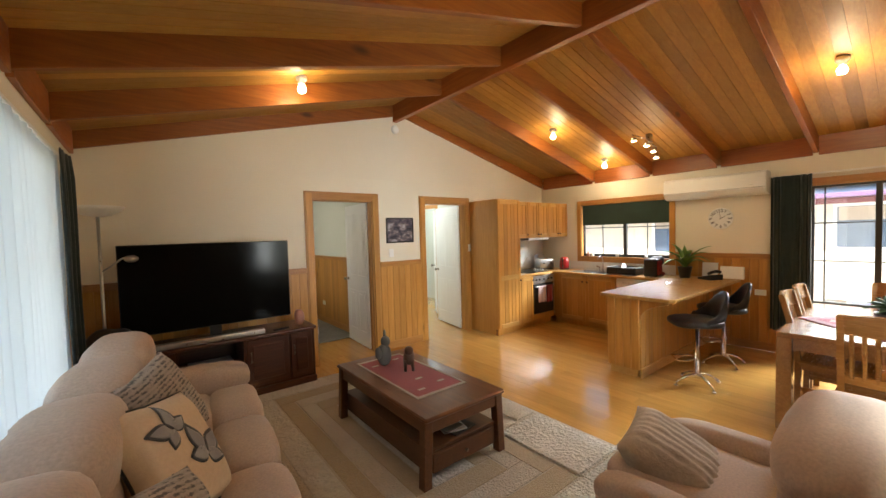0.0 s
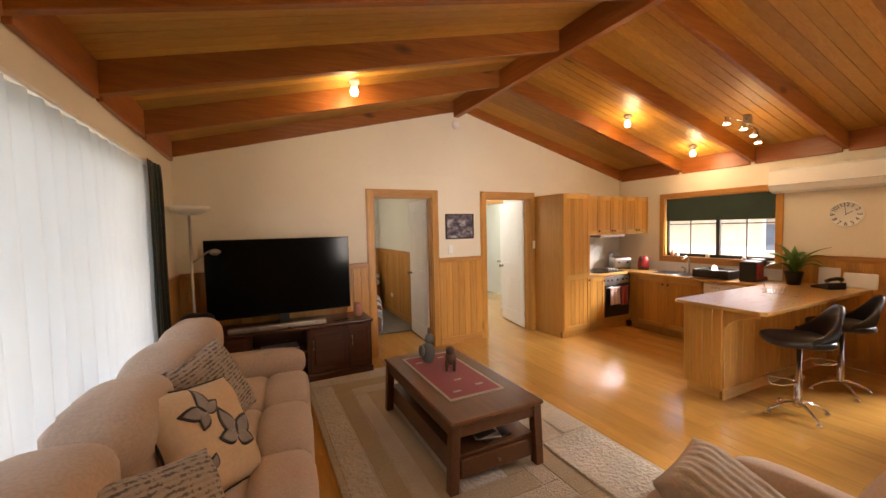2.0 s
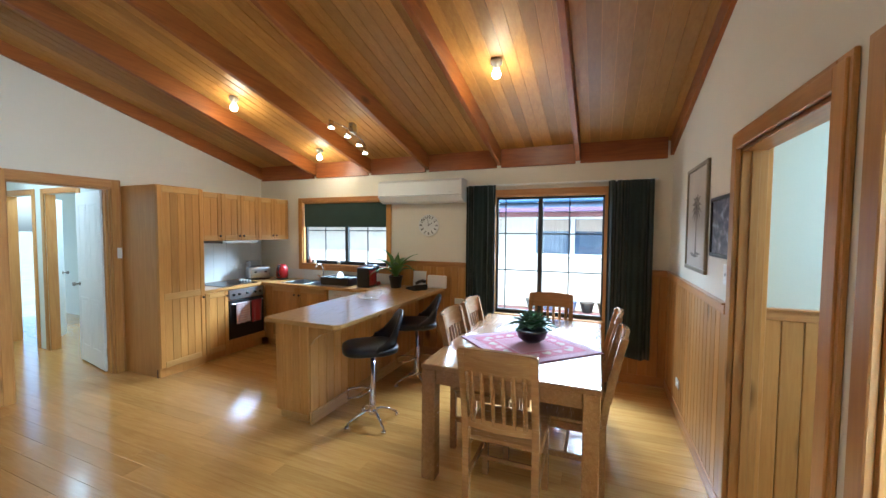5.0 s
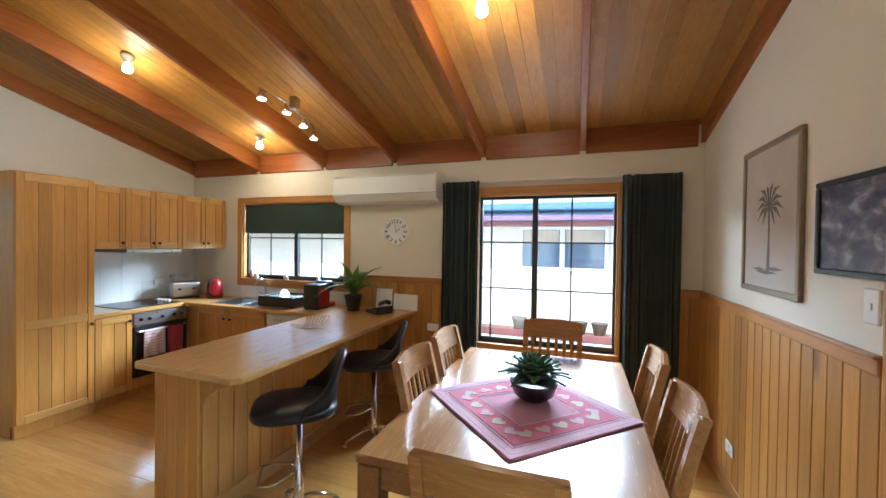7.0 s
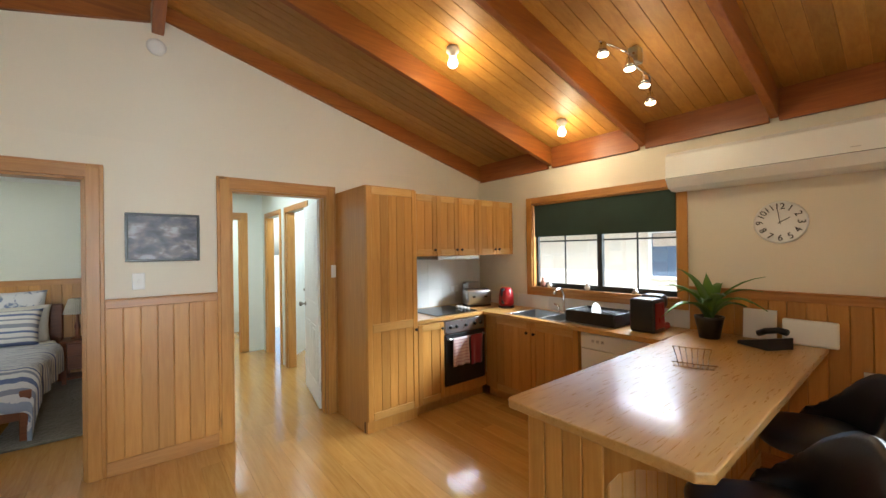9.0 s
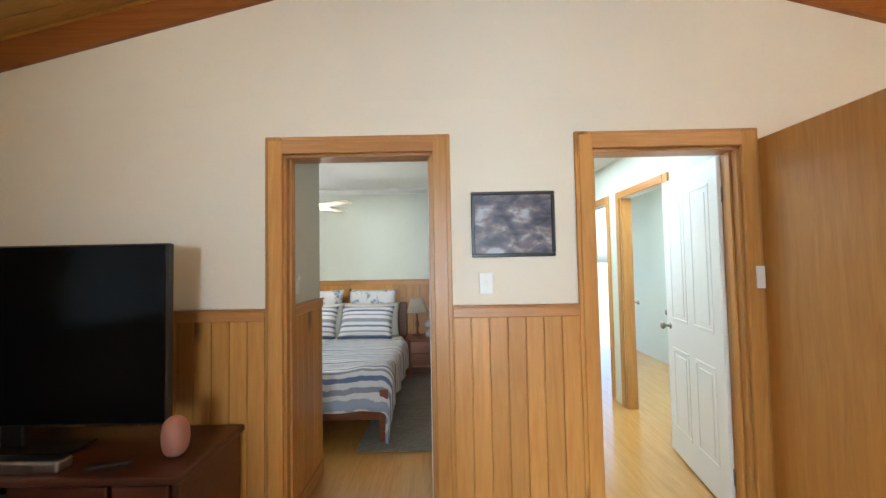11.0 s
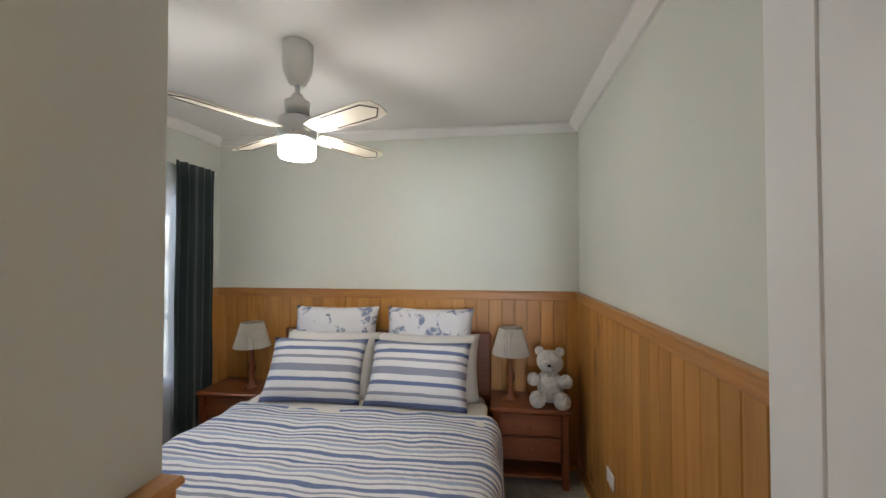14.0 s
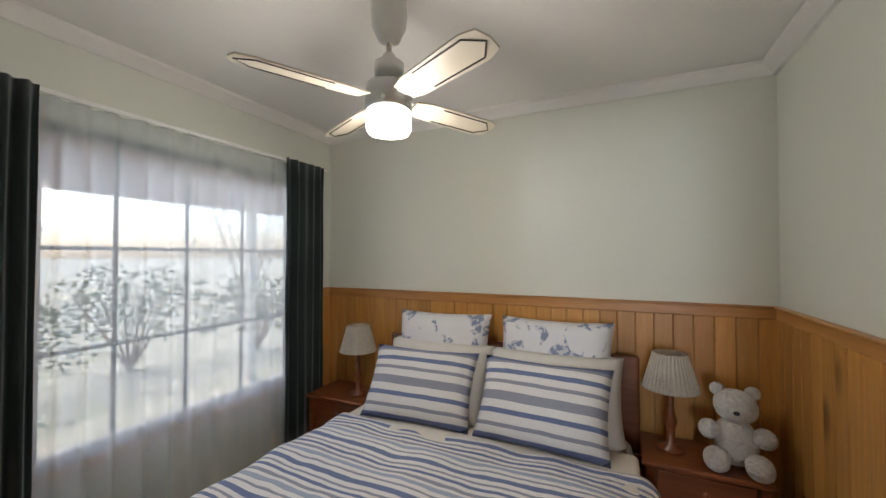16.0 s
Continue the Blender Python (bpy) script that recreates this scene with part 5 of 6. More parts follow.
ck = thing("wall_clock", "white round wall clock with black numerals", "clock", (XE, 1.94, 1.655), -90)
f = lathe([(.135, 0), (.14, .012), (.132, .018), (.128, .014), (.002, .014)], 48)
part("face", f, WHITE, ck, "", True).matrix_basis = pose(0, 0, 0, 90)
for hnum in range(1, 13):
    cv = bpy.data.curves.new("numeral", "FONT")
    cv.body, cv.size, cv.extrude, cv.align_x, cv.align_y = str(hnum), .056, .002, "CENTER", "CENTER"
    tmp = bpy.data.objects.new("numeral", cv)
    scene.collection.objects.link(tmp)
    me = bpy.data.meshes.new_from_object(tmp.evaluated_get(bpy.context.evaluated_depsgraph_get()))
    bpy.data.objects.remove(tmp)
    me.materials.clear()
    me.materials.append(BLACK)
    ob = new("numeral", me)
    ob.parent = ck
    a = radians(hnum * 30)
    ob.matrix_basis = pose(.104 * math.sin(a), -.0165, .104 * math.cos(a), 90) @ pose(0, 0, 0, 0, 0, -hnum * 30 if hnum in (12, 1, 2, 3, 9, 10, 11) else 180 - hnum * 30)
for a, ln, w in ((58, .06, .005), (-8, .095, .004)):
    part("clock_hand", box(-w / 2, w / 2, -.019, -.017, -.012, ln, .0005), BLACK, ck).matrix_basis = pose(0, -.001 if ln > .08 else 0, 0, 0, a)
ac = thing("air_conditioner", "white wall-mounted split air conditioner", "air conditioner", (XE, 2.00, 1.93), -90)
prof = [(-.0, 0), (-.0, .28), (-.17, .28), (-.205, .25), (-.21, .08), (-.16, .02), (-.1, 0)]
bm = prism(prof, "x", -.565, .565)
bmesh.ops.bevel(bm, geom=[e for e in bm.edges if abs(e.verts[0].co.x - e.verts[1].co.x) < .01], offset=.008, segments=2, profile=.5, affect="EDGES")
part("casing", bm, WHITE, ac)
part("louvre", box(-.50, .50, -.205, -.165, .028, .036, .002, m=pose(0, 0, 0, -22)), WHITE, ac)
part("seam", box(-.56, .56, -.2125, -.208, .084, .088, .001), STONE, ac)
part("air_slot", box(-.52, .52, -.198, -.150, .030, .040, .001, m=pose(0, 0, 0, -22)), BLACK, ac)
part("end_cap", box(.545, .567, -.212, -.004, .03, .272, .008), WHITE, ac)
part("indicator", box(.40, .44, -.214, -.208, .115, .120, .001), STEEL, ac)
part("grille", box(-.5, .5, -.15, -.02, .279, .283, .001), STONE, ac)

# ---- dining ----
dt = thing("dining_table", "dark-stained timber dining table with square legs", "table", (4.575, .43, 0))
TX, TY = .80, .53
part("tabletop", box(-TX, TX, -TY, TY, .715, .75, .006), TABLE, dt)
for x in (-TX + .05, TX - .05):
    for y in (-TY + .05, TY - .05):
        part("leg", box(x - .045, x + .045, y - .045, y + .045, 0, .715, .006), TABLE, dt)
for y in (-TY + .03, TY - .03):
    part("apron", box(-TX + .1, TX - .1, y - .011, y + .011, .625, .715, .002), TABLE, dt)
for x in (-TX + .03, TX - .03):
    part("apron", box(x - .011, x + .011, -TY + .1, TY - .1, .625, .715, .002), TABLE, dt)


def back_pt(z):
    return -.20 - .10 * max(0, (z - .45) / .5) ** 1.3


ch = thing("dining_chair", "honey-stained timber dining chair with slatted back", "chair", (3.62, .42, 0), 0, "chairs round the table")
part("seat", box(-.22, .22, -.20, .22, .43, .455, .010), TABLE, ch)
for x in (-.19, .19):
    part("front_leg", box(x - .02, x + .02, .17, .21, 0, .43, .004), TABLE, ch)
    bm = bmesh.new()
    zs = [0, .25, .45, .6, .75, .88, .97]
    for z0, z1 in zip(zs, zs[1:]):
        y0, y1 = back_pt(z0), back_pt(z1)
        vs = [bm.verts.new((x + sx * .018, y + sy * .02, z)) for (y, z) in ((y0, z0), (y1, z1)) for sx, sy in ((-1, -1), (1, -1), (1, 1), (-1, 1))]
        for i in range(4):
            j = (i + 1) % 4
            bm.faces.new((vs[i], vs[j], vs[4 + j], vs[4 + i]))
    bmesh.ops.remove_doubles(bm, verts=bm.verts, dist=.001)
    bmesh.ops.holes_fill(bm, edges=bm.edges)
    part("back_post", bm, TABLE, ch)
    part("side_stretcher", box(x - .009, x + .009, -.18, .17, .20, .235, .003), TABLE, ch)
    part("side_rail", box(x - .010, x + .010, -.18, .17, .38, .43, .003), TABLE, ch)
part("front_rail", box(-.17, .17, .18, .20, .38, .43, .003), TABLE, ch)
part("front_stretcher", box(-.17, .17, .0, .018, .21, .235, .003), TABLE, ch)


def bow(z0, z1, name):
    def fn(u, v):
        z = z0 + (z1 - z0) * v
        return (-.205 + .41 * u, back_pt(z) - .025 * math.sin(math.pi * u) - .01, z + (.012 * math.sin(math.pi * u) if v == 1 else 0))
    part(name, sheet(fn, 12, 4, .02), TABLE, ch, "", False)


bow(.85, .975, "top_rail")
bow(.52, .57, "lower_rail")
for i in range(6):
    x = -.14 + i * .056
    zz = [.56, .66, .76, .86]
    part("back_slat", tube([(x, back_pt(z) - .018 - .012 * math.cos(x * 7) * .5, z) for z in zz], .012, 6), TABLE, ch)
ch.matrix_basis = pose(3.80, .40, 0, 0, 0, -90)
for x, y, r in ((5.17, .36, 90), (4.38, .69, 180), (4.88, .69, 180), (4.22, .09, 0), (4.82, .09, 0)):
    copy_thing(ch, pose(x, y, 0, 0, 0, r))
cl = thing("tablecloth", "pink and red square tablecloth with pale heart border", "tablecloth", (4.44, .41, .752), 45)
HS = .37
part("cloth", sheet(lambda u, v: ((2 * u - 1) * HS, (2 * v - 1) * HS, .003 + .002 * noise.noise(Vector((u * 5, v * 5, 1)))), 16, 16, .002), PINKCLOTH, cl, "", True)
for a, b, mt in ((.36, .31, LILAC), (.29, .18, CRIMSON)):
    for q in ((-a, a, -a, -b), (-a, a, b, a), (-a, -b, -b, b), (b, a, -b, b)):
        part("band", box(*q, .0055, .0065, 0), mt, cl)
for i in range(5):
    for k in range(4):
        c = -.19 + i * .095
        px, py = ((c, -.235), (.235, c), (-c, .235), (-.235, -c))[k]
        heart = [(.0, -.034), (.034, .0), (.034, .020), (.018, .030), (0, .016), (-.018, .030), (-.034, .020), (-.034, 0)]
        ob = part("heart", prism(heart, "z", .0066, .0078), (PALEPINK, LACE)[(i + k) % 2], cl)
        ob.matrix_basis = pose(px, py, 0, 0, 0, k * 90)
for a in (.335, .30, .17):
    for q in ((-a, a, -a - .004, -a + .004), (-a, a, a - .004, a + .004), (-a - .004, -a + .004, -a + .005, a - .005), (a - .004, a + .004, -a + .005, a - .005)):
        part("woven_stripe", box(*q, .0066, .0072, 0), PALEPINK, cl)
su = thing("succulent_bowl", "green succulent in a black bowl on the table", "plant", (4.52, .39, .760))
part("bowl", lathe([(.06, 0), (.10, .03), (.115, .075), (.12, .09), (.108, .09), (.10, .06), (.02, .05)], 28), BLACK, su, "", True)
for i in range(46):
    t = i / 46
    part("leaf", blade(.15 + .05 * t, .095, .3 + .4 * t, i * 2.4, .05 + .95 * t, .085, 5, .008), SUCC, su, "", True)


# ---- ceiling lamps ----
def ceiling_lamp(x, y):
    z = roof_z(x)
    t = thing("ceiling_light", "small white ceiling batten with a glowing bulb", "light", (x, y, z), 0, "ceiling bulbs")
    part("batten", lathe([(.045, .0), (.045, -.03), (.028, -.04), (.028, -.065)], 20), WHITE, t, "", True)
    part("bulb", lathe([(.012, -.065), (.028, -.085), (.034, -.105), (.028, -.128), (.01, -.138)], 18), BULB, t, "glowing warm bulb", True)
    point_lamp("bulb_light", x, y, z - .24, 2.6, WARM, .06)


# the last one is assumed: an unseen bulb added to brighten the sofa end
for x, y in ((4.46, 3.40), (5.64, 3.32), (4.56, .70), (1.15, 3.52), (1.15, .9)):
    ceiling_lamp(x, y)
tr = thing("track_spotlight", "chrome track light with four glowing spots", "light", (5.16, 2.46, roof_z(5.16)))
part("canopy", box(-.035, .035, -.03, .03, -.10, 0, .004), STEEL, tr)
part("bar", tube([(-.32, .06, -.035), (-.15, -.02, -.08), (0, .02, -.09), (.15, -.02, -.14), (.32, .05, -.17)], .008, 8), CHROME, tr, "", True)
for x, yo in ((-.30, .05), (-.10, -.01), (.10, -.01), (.30, .04)):
    z = -.09 - x * .25
    hd = part("spot_head", lathe([(.018, -.03), (.024, -.06), (.036, -.10), (.034, -.10)], 16, (x, yo, z)), CHROME, tr, "", True)
    part("spot_bulb", lathe([(.030, -.101), (.028, -.104), (.01, -.106)], 16, (x, yo, z)), BULB, hd, "glowing spot")
point_lamp("track_glow", 5.12, 2.46, roof_z(5.12) - .38, 1.8, WARM, .10)

# ---- bedroom ----
bed = thing("bed", "queen bed with red pine frame", "bed", (1.22, 0, 0))
part("headboard", box(-.78, .78, YB - .10, YB - .06, .10, .93, .02), BEDWOOD, bed)
for x in (-.77, .77):
    part("side_rail", box(x - .015, x + .015, 5.90, YB - .10, .20, .36, .004), BEDWOOD, bed)
    for y in (5.90, YB - .10):
        part("bed_post", box(x - .035, x + .035, y - .035, y + .035, 0, .42, .008), BEDWOOD, bed)
part("foot_rail", box(-.74, .74, 5.885, 5.915, .18, .38, .004), BEDWOOD, bed)
part("mattress", box(-.74, .74, 5.93, YB - .11, .25, .50, .05), WHITE, bed, "white fitted sheet on the mattress", True)
BLU, LBL, WHT, GRY = (.10, .14, .29), (.30, .35, .47), (.70, .69, .68), (.23, .25, .32)
QST = [(0, BLU), (.12, WHT), (.22, GRY), (.27, WHT), (.36, LBL), (.46, WHT), (.52, GRY), (.60, WHT), (.68, BLU), (.76, WHT), (.84, GRY), (.90, WHT)]
PST = [(0, GRY), (.05, WHT), (.13, GRY), (.17, WHT), (.24, BLU), (.29, WHT), (.37, GRY), (.40, BLU), (.62, WHT), (.69, GRY), (.73, WHT), (.82, BLU), (.87, WHT), (.95, GRY)]
QUILT = stripes("blue_striped_quilt", "y", QST, .24, .9, .03)
PILL = stripes("blue_striped_pillow", "z", PST, .46, .3, .01)
m, n, l, p = mat("blue_toile_print")
v, _ = coords(n, l, (1, 1, 1))
a = noise_tex(n, l, v, 9, 4, .6)
b = noise_tex(n, l, v, 38, 3)
c = mixcol(n, l, ramp(n, l, a, [(.54, 0.0), (.57, 1.0)]), (.64, .64, .66), (.20, .24, .36))
c = mixcol(n, l, ramp(n, l, b, [(.5, 0.0), (.56, .7)]), c, (.64, .64, .66))
l.new(c, p.inputs["Base Color"])
p.inputs["Roughness"].default_value = .9
TOILE = m


def quilt_fn(u, v):
    s = (u - .5) * 2.26
    y = 5.80 + (7.24 - 5.80) * v
    half = .80
    k = .025 * noise.noise(Vector((s * 2.2, y * 2.2, 3))) + .012 * noise.noise(Vector((s * 6, y * 7, 1)))
    if abs(s) < half - .06:
        x, z = s, .56 + k
    else:
        t = min(abs(s) - (half - .06), .40)
        ang = min(t / .12, 1.45)
        x = math.copysign(half - .06 + .09 * math.sin(ang) + .02 * math.sin(y * 16) * min(1, t * 4), s)
        z = .56 + k - .09 * (1 - math.cos(ang)) - max(0, t - .17)
    if v < .12:
        e = (.12 - v) / .12
        z -= .30 * e ** 1.6
        y += .03 * e
    return (x + 1.22, y, z)


solid("quilt", sheet(quilt_fn, 90, 80, .025), QUILT, "blue and white striped quilt spread over the bed", "quilt", smooth=True)
solid("top_sheet", box(.46, 1.98, 7.10, 7.44, .50, .555, .025), paint("cream_sheet", (.66, .62, .55), .9, mottle=.08, bumpy=.3), "cream folded sheet under the pillows", "sheet", smooth=True)
for x, rz in ((.87, 3), (1.55, -3)):
    cushion("pillow", .65, .42, .17, PILL, "blue and white striped pillow leaning on the bed", (x, 7.38, .735), -30, 0, rz)
    cushion("pillow", .70, .44, .16, paint("plain_pillow", (.62, .60, .56), .9), "plain cream pillow behind the striped one", (x + .03, 7.50, .75), -26, 0, -rz)
    cushion("pillow", .62, .46, .14, TOILE, "white pillow with blue floral toile print", (x + .02, 7.64, .885), -14, 0, rz)
ns = thing("nightstand", "red pine two-drawer bedside table", "bedside table", (2.245, 7.66, 0), 0, "bedside tables")
part("top", box(-.25, .25, -.18, .16, .485, .51, .008), BEDWOOD, ns)
for x in (-.215, .215):
    for y in (-.145, .13):
        part("leg", box(x - .02, x + .02, y - .02, y + .02, 0, .485, .003), BEDWOOD, ns)
part("carcass", box(-.22, .22, -.13, .14, .17, .485, .002), BEDWOOD, ns)
for z0, z1 in ((.185, .32), (.335, .475)):
    d = part("drawer", box(-.19, .19, -.15, -.13, z0, z1, .006), BEDWOOD, ns)
    part("knob", lathe([(.008, 0), (.014, .016), (.01, .024)], 14), BEDWOOD, d, "", True).matrix_basis = pose(0, -.15, (z0 + z1) / 2, 90)
part("lower_shelf", box(-.21, .21, -.13, .13, .06, .08, .002), BEDWOOD, ns)
copy_thing(ns, pose(.17, 7.66, 0))


def table_lamp(x, y):
    t = thing("table_lamp", "bedside lamp with pleated cream shade and dark base", "lamp", (x, y, .511), 0, "bedside lamps")
    part("base", lathe([(.06, 0), (.06, .015), (.02, .03), (.018, .10), (.03, .14), (.015, .20), (.012, .34)], 20), BEDWOOD, t, "", True)
    bm = bmesh.new()
    seg = 72
    rings = []
    for r, z in ((.125, .30), (.122, .305), (.075, .475), (.07, .475)):
        rings.append([bm.verts.new(((r + .003 * (i % 2)) * math.cos(2 * math.pi * i / seg), (r + .003 * (i % 2)) * math.sin(2 * math.pi * i / seg), z)) for i in range(seg)])
    for a, b in zip(rings, rings[1:]):
        for i in range(seg):
            bm.faces.new((a[i], a[(i + 1) % seg], b[(i + 1) % seg], b[i]))
    bmesh.ops.solidify(bm, geom=list(bm.faces), thickness=.002)
    part("shade", bm, SHADE, t, "pleated cream fabric shade")


table_lamp(2.13, 7.66)
table_lamp(.26, 7.62)
bm = blob((0, 0, .11), (.085, .075, .11), .95, .95, .1)
blob((0, -.01, .27), (.085, .075, .075), .95, .95, .08, bm=bm)
for s in (-1, 1):
    blob((s * .065, 0, .335), (.03, .02, .03), .95, .95, .05, bm=bm)
    blob((s * .10, -.05, .16), (.042, .05, .042), .95, .95, .08, bm=bm)
    blob((s * .075, -.10, .05), (.052, .07, .05), .95, .95, .08, bm=bm)
blob((0, -.075, .255), (.035, .03, .028), .95, .95, .05, bm=bm)
solid("teddy_bear", bm, PLUSH, "white plush teddy bear sitting on the bedside table", "soft toy", (2.38, 7.62, .511), -8, True)
solid("bear_nose", blob((0, 0, 0), (.012, .008, .009), .9), BLACK, "black button nose on the plush toy", "button", (2.365, 7.518, .778), 0, True)
fan = thing("ceiling_fan", "white four-blade ceiling fan with a lit glass lamp", "fan", (1.155, 6.62, 2.395))
part("canopy", lathe([(.066, .025), (.066, -.06), (.062, -.10), (.040, -.15), (.02, -.16)], 28), WHITE, fan, "", True)
part("rod", tube([(0, 0, -.15), (0, 0, -.25)], .011, 10), WHITE, fan, "", True)
part("rod_cover", lathe([(.02, -.20), (.045, -.25), (.05, -.30), (.055, -.235)], 24), WHITE, fan, "", True)
part("motor", lathe([(.05, -.30), (.08, -.315), (.086, -.36), (.083, -.40), (.07, -.41)], 32), STEEL, fan, "", True)
part("lamp_glass", lathe([(.078, -.41), (.08, -.42), (.08, -.475), (.072, -.488), (.01, -.492)], 32), FANGLOW, fan, "glowing frosted glass", True)
CANE = paint("pale_fan_blade", (.60, .55, .44), .5, mottle=.1)
for a in (63, 153, 243, 333):
    bm = prism([(.10, -.04), (.16, -.054), (.455, -.060), (.505, -.045), (.515, 0), (.505, .045), (.455, .060), (.16, .054), (.10, .04)], "z", -.003, .003)
    b = part("blade", bm, CANE, fan)
    b.matrix_basis = pose(0, 0, -.37, 0, 0, a) @ pose(0, 0, 0, -11)
    part("blade_iron", box(.06, .20, -.018, .018, .003, .008, .001), WHITE, b)
    part("blade_trim", tube([(.22, -.045, -.0035), (.45, -.045, -.0035), (.50, 0, -.0035), (.45, .045, -.0035), (.22, .045, -.0035)], .003, 6), IRON, b)
point_lamp("fan_glow", 1.155, 6.62, 1.83, 5.8, (1, .93, .80), .12)
bm = bmesh.new()
prism([(YB, 2.419), (YB, 2.36), (YB - .02, 2.36), (YB - .075, 2.40), (YB - .075, 2.419)], "x", XBW, XBE, bm)
structure("cornice_1", bm, CEILW, "white cove cornice along the head wall")
structure("cornice_2", prism([(XBE, 2.418), (XBE, 2.36), (XBE - .02, 2.36), (XBE - .075, 2.40), (XBE - .075, 2.418)], "y", YN + .12, YB), CEILW, "white cove cornice along the side wall")
structure("cornice_3", prism([(XBW, 2.418), (XBW, 2.36), (XBW + .02, 2.36), (XBW + .075, 2.40), (XBW + .075, 2.418)], "y", 5.4, YB), CEILW, "white cove cornice along the window wall")
structure("cornice_4", prism([(1.62, 2.417), (1.62, 2.36), (1.64, 2.36), (1.675, 2.40), (1.675, 2.417)], "y", YN + .12, 5.53), CEILW, "white cove cornice along the robe wall")
solid("bedroom_rug", box(1.80, 2.58, 5.72, 7.74, .004, .018, .006), GREYRUG, "grey-green shag rug beside the bed", "rug")
hc = thing("hall_cabinet", "small brown cabinet in the far room", "cabinet", (3.14, 9.0, 0))
part("body", box(-.1, .2, -.3, .3, .06, .75, .004), CAB, hc)
part("top", box(-.11, .22, -.32, .32, .75, .775, .004), CAB, hc)

# ---- outside ----
structure("ground", box(-300, 300, -300, 300, -.40, -.30, 0), GROUND, "pale gravel and dry grass ground")
CONCRETE = paint("pale_concrete", (.58, .56, .52), .9, mottle=.12, bumpy=.3)
structure("paving", box(XE + .13, 10.15, -9, 11, -.299, -.28, .005), CONCRETE, "pale concrete paving between the houses")
structure("slab", box(XW - .12, XE + .12, -3.2, 9.6, -.29, -.02, 0), BRICK, "concrete floor slab")
structure("verandah_deck", box(-2.4, XW - .125, -2, 10, -.29, -.05, .01), GROUND, "pale verandah paving")
for y in (2.0, 4.6, 6.6, 8.8):
    structure("verandah_post", box(-2.35, -2.26, y - .045, y + .045, -.05, 2.2, .005), WHITE, "white timber verandah post")
nb = thing("neighbour_house", "cream rendered neighbouring house with red-brown fascia", "house", (11.2, 2.0, -.3))
part("wall", box(0, 6, -9, 9, 0, 2.45, .02), BRICK, nb)
rf = part("roof", prism([(-.7, 2.40), (3, 3.1), (6.7, 2.40), (3, 2.95)], "y", -9.6, 9.6), STEEL, nb)
part("fascia", box(-.72, -.66, -9.6, 9.6, 2.22, 2.33, .01), ROOF, nb)
PURPLE = paint("purple_gutter_metal", (.20, .12, .26), .45, mottle=.1, bumpy=.02)
part("gutter", box(-.80, -.665, -9.6, 9.6, 2.335, 2.43, .02), PURPLE, nb)
SOLAR = paint("blue_solar_glass", (.03, .09, .18), .15, mottle=.1, bumpy=0)
for i in range(9):
    pn = part("solar_panel", box(0, 1.6, 0, .98, .05, .085, .005), SOLAR, rf)
    pn.matrix_basis = pose(.2, -6.5 + i, 2.57, 0, -10.7, 0)
DARKGLASS = paint("blue_grey_house_glass", (.10, .14, .21), .12, mottle=.1, bumpy=0)
for y0, y1, z0, z1 in ((-3.6, -2.5, 1.36, 2.18), (-2.32, -1.52, 1.36, 2.18), (-1.42, -.62, 1.36, 2.18), (1.9, 2.9, 1.2, 2.1)):
    w = part("window", box(-.03, .02, y0, y1, z0, z1, .005), DARKGLASS, nb)
    part("blind", box(-.034, -.031, y0 + .02, y1 - .02, z1 - .28, z1 - .01, 0), LACE, w)
    for q in ((y0 - .06, y0, z0 - .06, z1 + .06), (y1, y1 + .06, z0 - .06, z1 + .06), (y0, y1, z1, z1 + .06), (y0, y1, z0 - .06, z0)):
        part("frame", box(-.06, .02, *q, .004), WHITE, w)
d = part("door", box(-.04, .02, .7, 1.6, .2, 2.25, .005), WHITE, nb)
for q in ((.62, .70, .2, 2.36), (1.6, 1.68, .2, 2.36), (.70, 1.6, 2.25, 2.33)):
    part("frame", box(-.07, .02, *q, .004), ROOF, d)
gb = thing("garden_border", "low paved border with small pots outside the window", "border", (10.3, .4, -.3))
part("edging", box(-.1, .1, -2.2, 3.2, 0, .16, .02), ROOF, gb)
for y in (-.9, -.2, .15, .5, .95, 1.3):
    solid("flower_pot", lathe([(.10, 0), (.15, .2), (.16, .22), (.12, .22)], 14), (BLACK, BLUE, STONE, BLUE)[int(y * 2) % 4], "small garden pot on the paved border", "pot", (10.3, y, -.139), 0, True)


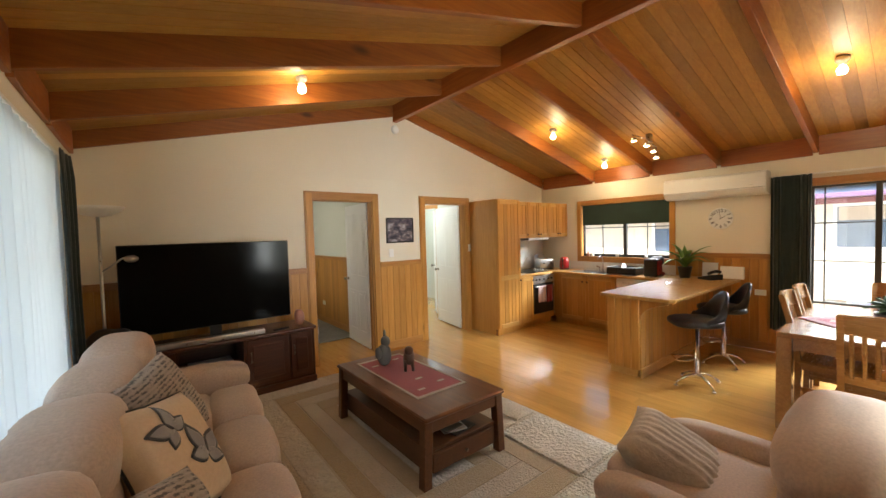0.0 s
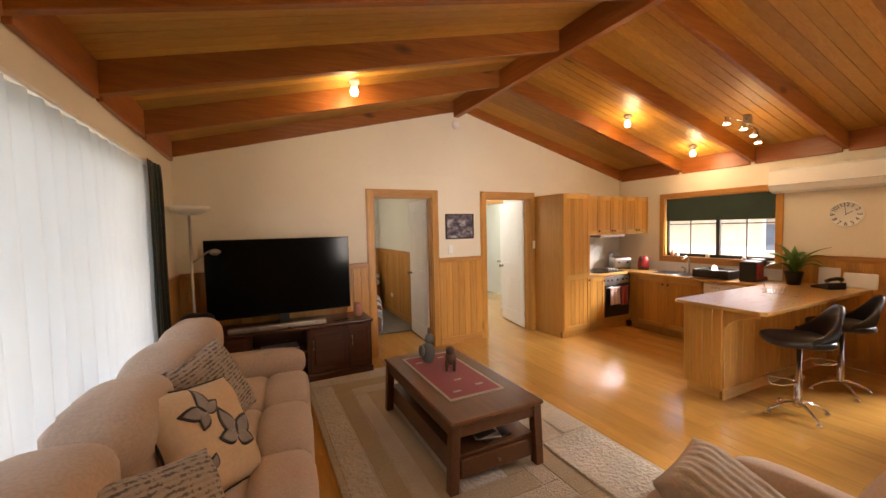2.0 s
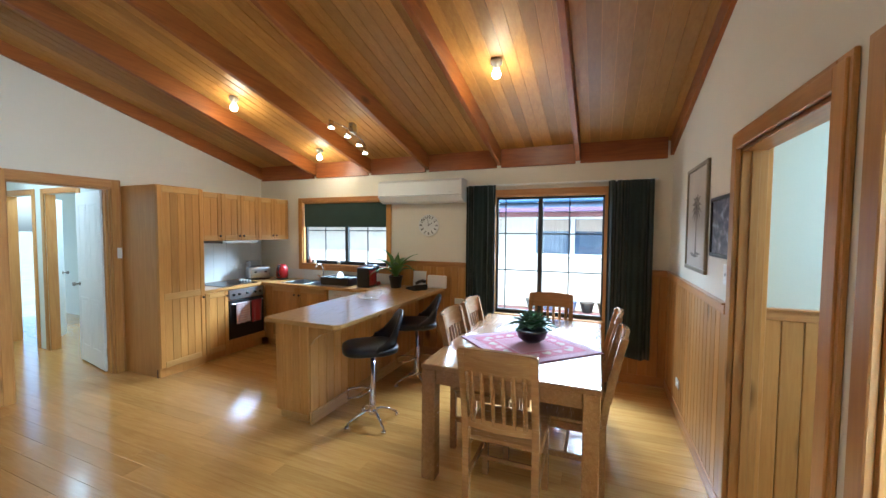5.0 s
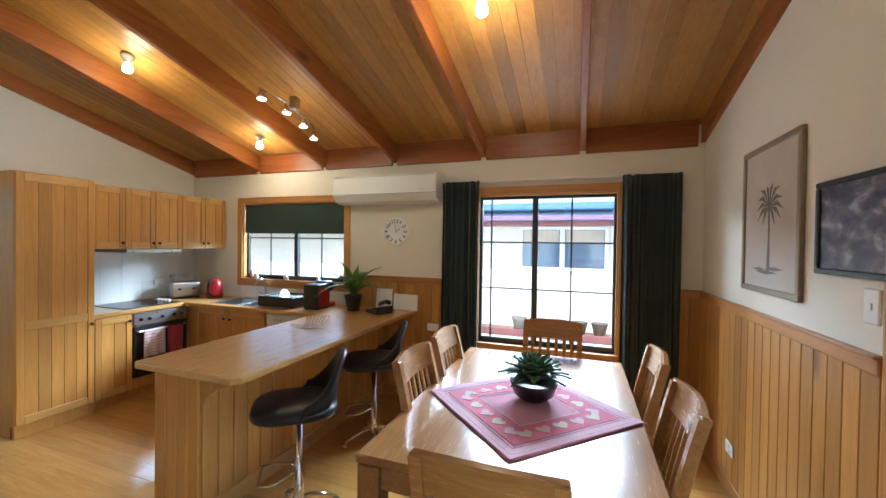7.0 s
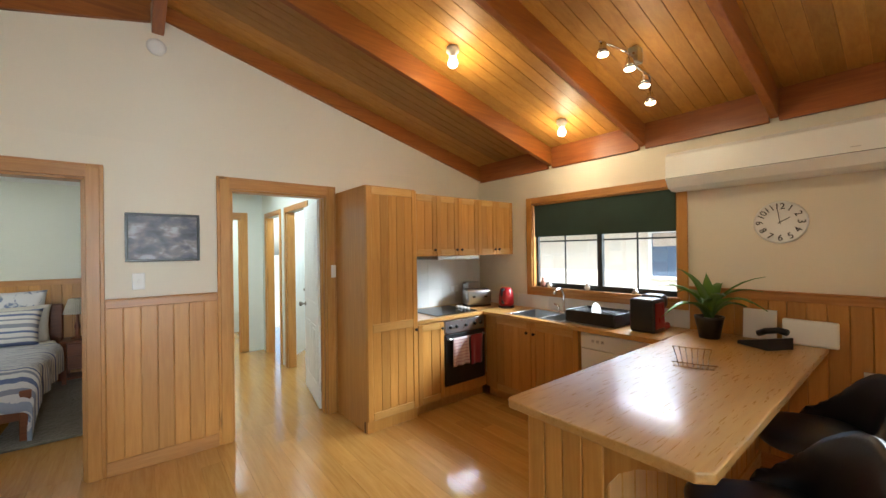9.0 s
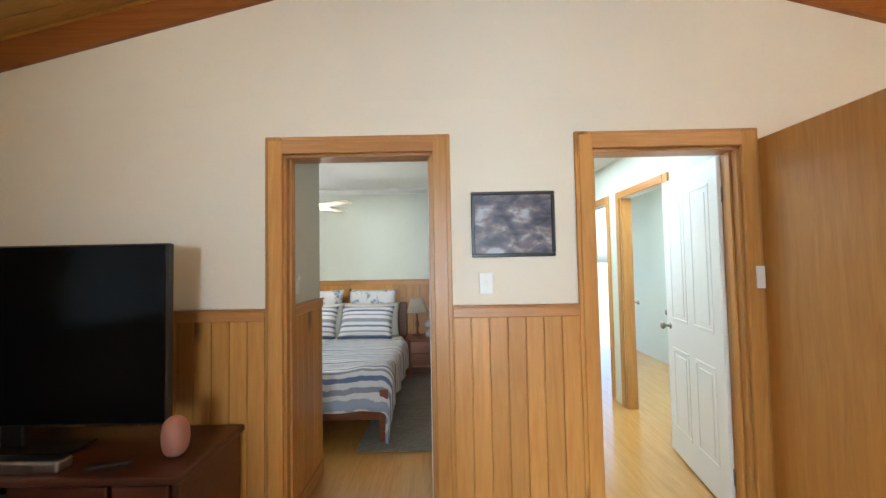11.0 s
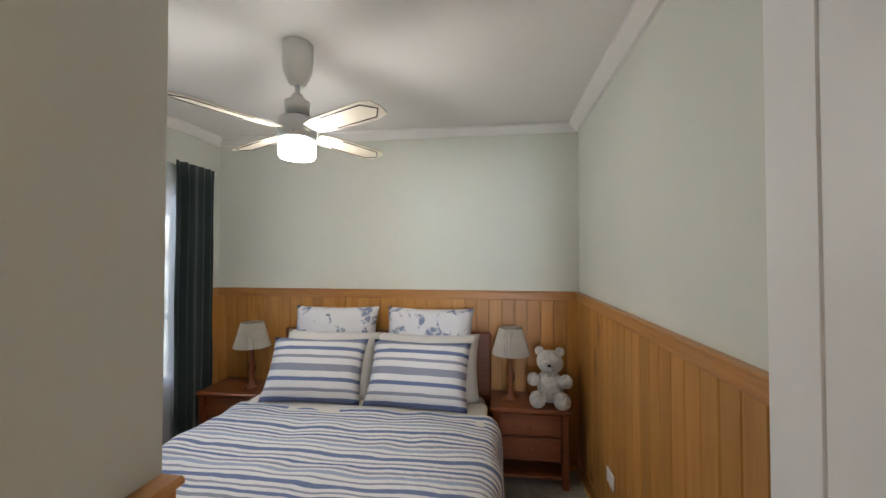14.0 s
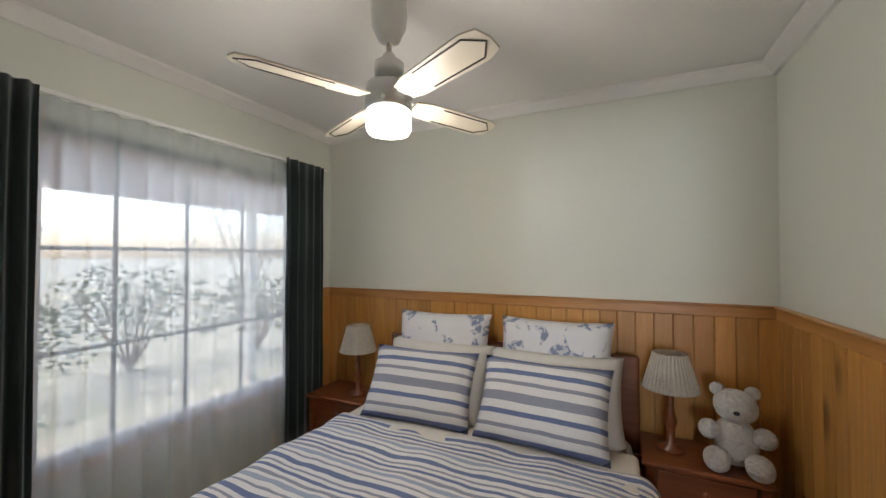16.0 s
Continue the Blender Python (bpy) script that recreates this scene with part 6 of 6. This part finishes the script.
def shrub(name, at, r, h, n, label):
    t = thing(name, label, "shrub", at)
    bm = bmesh.new()
    for i in range(7):
        a = i * 2.4
        tube([(0, 0, 0), (r * .3 * math.cos(a), r * .3 * math.sin(a), h * .4), (r * .6 * math.cos(a), r * .6 * math.sin(a), h * .75)], .025, 6, bm, .008)
    part("trunk", bm, WALNUT, t)
    bm = bmesh.new()
    rnd = random.Random(int(at[1] * 10) + 5)
    for i in range(n):
        a, b, q = rnd.uniform(0, 6.28), rnd.uniform(-.2, 1.5), rnd.random() ** .4
        c = Vector((r * q * math.cos(a) * math.cos(b * .8), r * q * math.sin(a) * math.cos(b * .8), h * (.35 + .6 * q * math.sin(b) + .1 * rnd.random())))
        m = pose(*c, rnd.uniform(0, 360), rnd.uniform(0, 360), rnd.uniform(0, 360))
        s = rnd.uniform(.05, .10)
        vs = [bm.verts.new(m @ Vector(k)) for k in ((0, 0, 0), (s * .35, s * .5, .01), (0, s * 1.1, 0), (-s * .35, s * .5, .01))]
        bm.faces.new(vs)
    part("crown", bm, HEDGE, t)


for k, (x, y, r, h) in enumerate(((-4.6, 7.0, 1.1, 1.3), (-5.0, 8.8, 1.2, 1.6), (-4.4, 10.6, 1.0, 1.4), (-5.4, 5.0, 1.1, 1.3), (-9, 14, 2.4, 4.5), (-14, 18, 3, 6), (-5.0, 2.4, 1.0, 1.2))):
    shrub("garden_shrub", (x, y, -.3), r, h, 900, "leafy green garden shrub outside the window")
fn = thing("garden_shed", "pale grey neighbouring shed across the garden", "shed", (-16, 6, -.3))
part("wall", box(-4, 0, -7, 5, 0, 2.6, .02), BRICK, fn)
part("roof", prism([(-4.3, 2.6), (.4, 2.6), (.4, 2.75), (-4.3, 3.4)], "y", -7.4, 5.4), STEEL, fn)

# ---- floor boards ----
fl_b = structure("floor", box(XW, XE, YS, YN, -.019, -.006, 0), FLOOR, "glossy honey-coloured hardwood strip floor")
W = .128
lens = (2.1, 1.55, 2.6, 1.8)
meshes = {}


def plank(ln, parent, x, y):
    ln = round(ln, 3)
    if ln not in meshes:
        meshes[ln] = mesh_of("floor_board", box(-W / 2 + .0003, W / 2 - .0003, 0, ln - .0006, -.012, 0, .0007), FLOOR)
    piece("floor_board", meshes[ln], parent, (x, y, 0))


for i in range(int((XE - XW) / W) + 1):
    x = XW + W * (i + .5)
    if x > XE:
        break
    y, k = YS, i * 7 % 4
    first = True
    while y < YN - .01:
        ln = lens[k % 4] * (.55 if first and i % 2 else 1)
        ln = min(ln, YN + .12 - y)
        plank(ln, fl_b, x, y)
        y += ln
        k, first = k + 1, False
bed_floor = structure("floor_bedroom", box(XBW, XBE, YN + .12, YB, -.012, 0, 0), FLOOR, "honey-coloured hardwood strip floor in the bedroom")
hall_floor = structure("floor_hall", box(3.02, 5.5, YN + .12, 9.5, -.012, 0, 0), FLOOR, "honey-coloured hardwood strip floor in the hall")
structure("floor_side_room", box(1.7, 4.2, -3.1, YS, -.012, 0, 0), FLOOR, "honey-coloured hardwood strip floor in the side room")
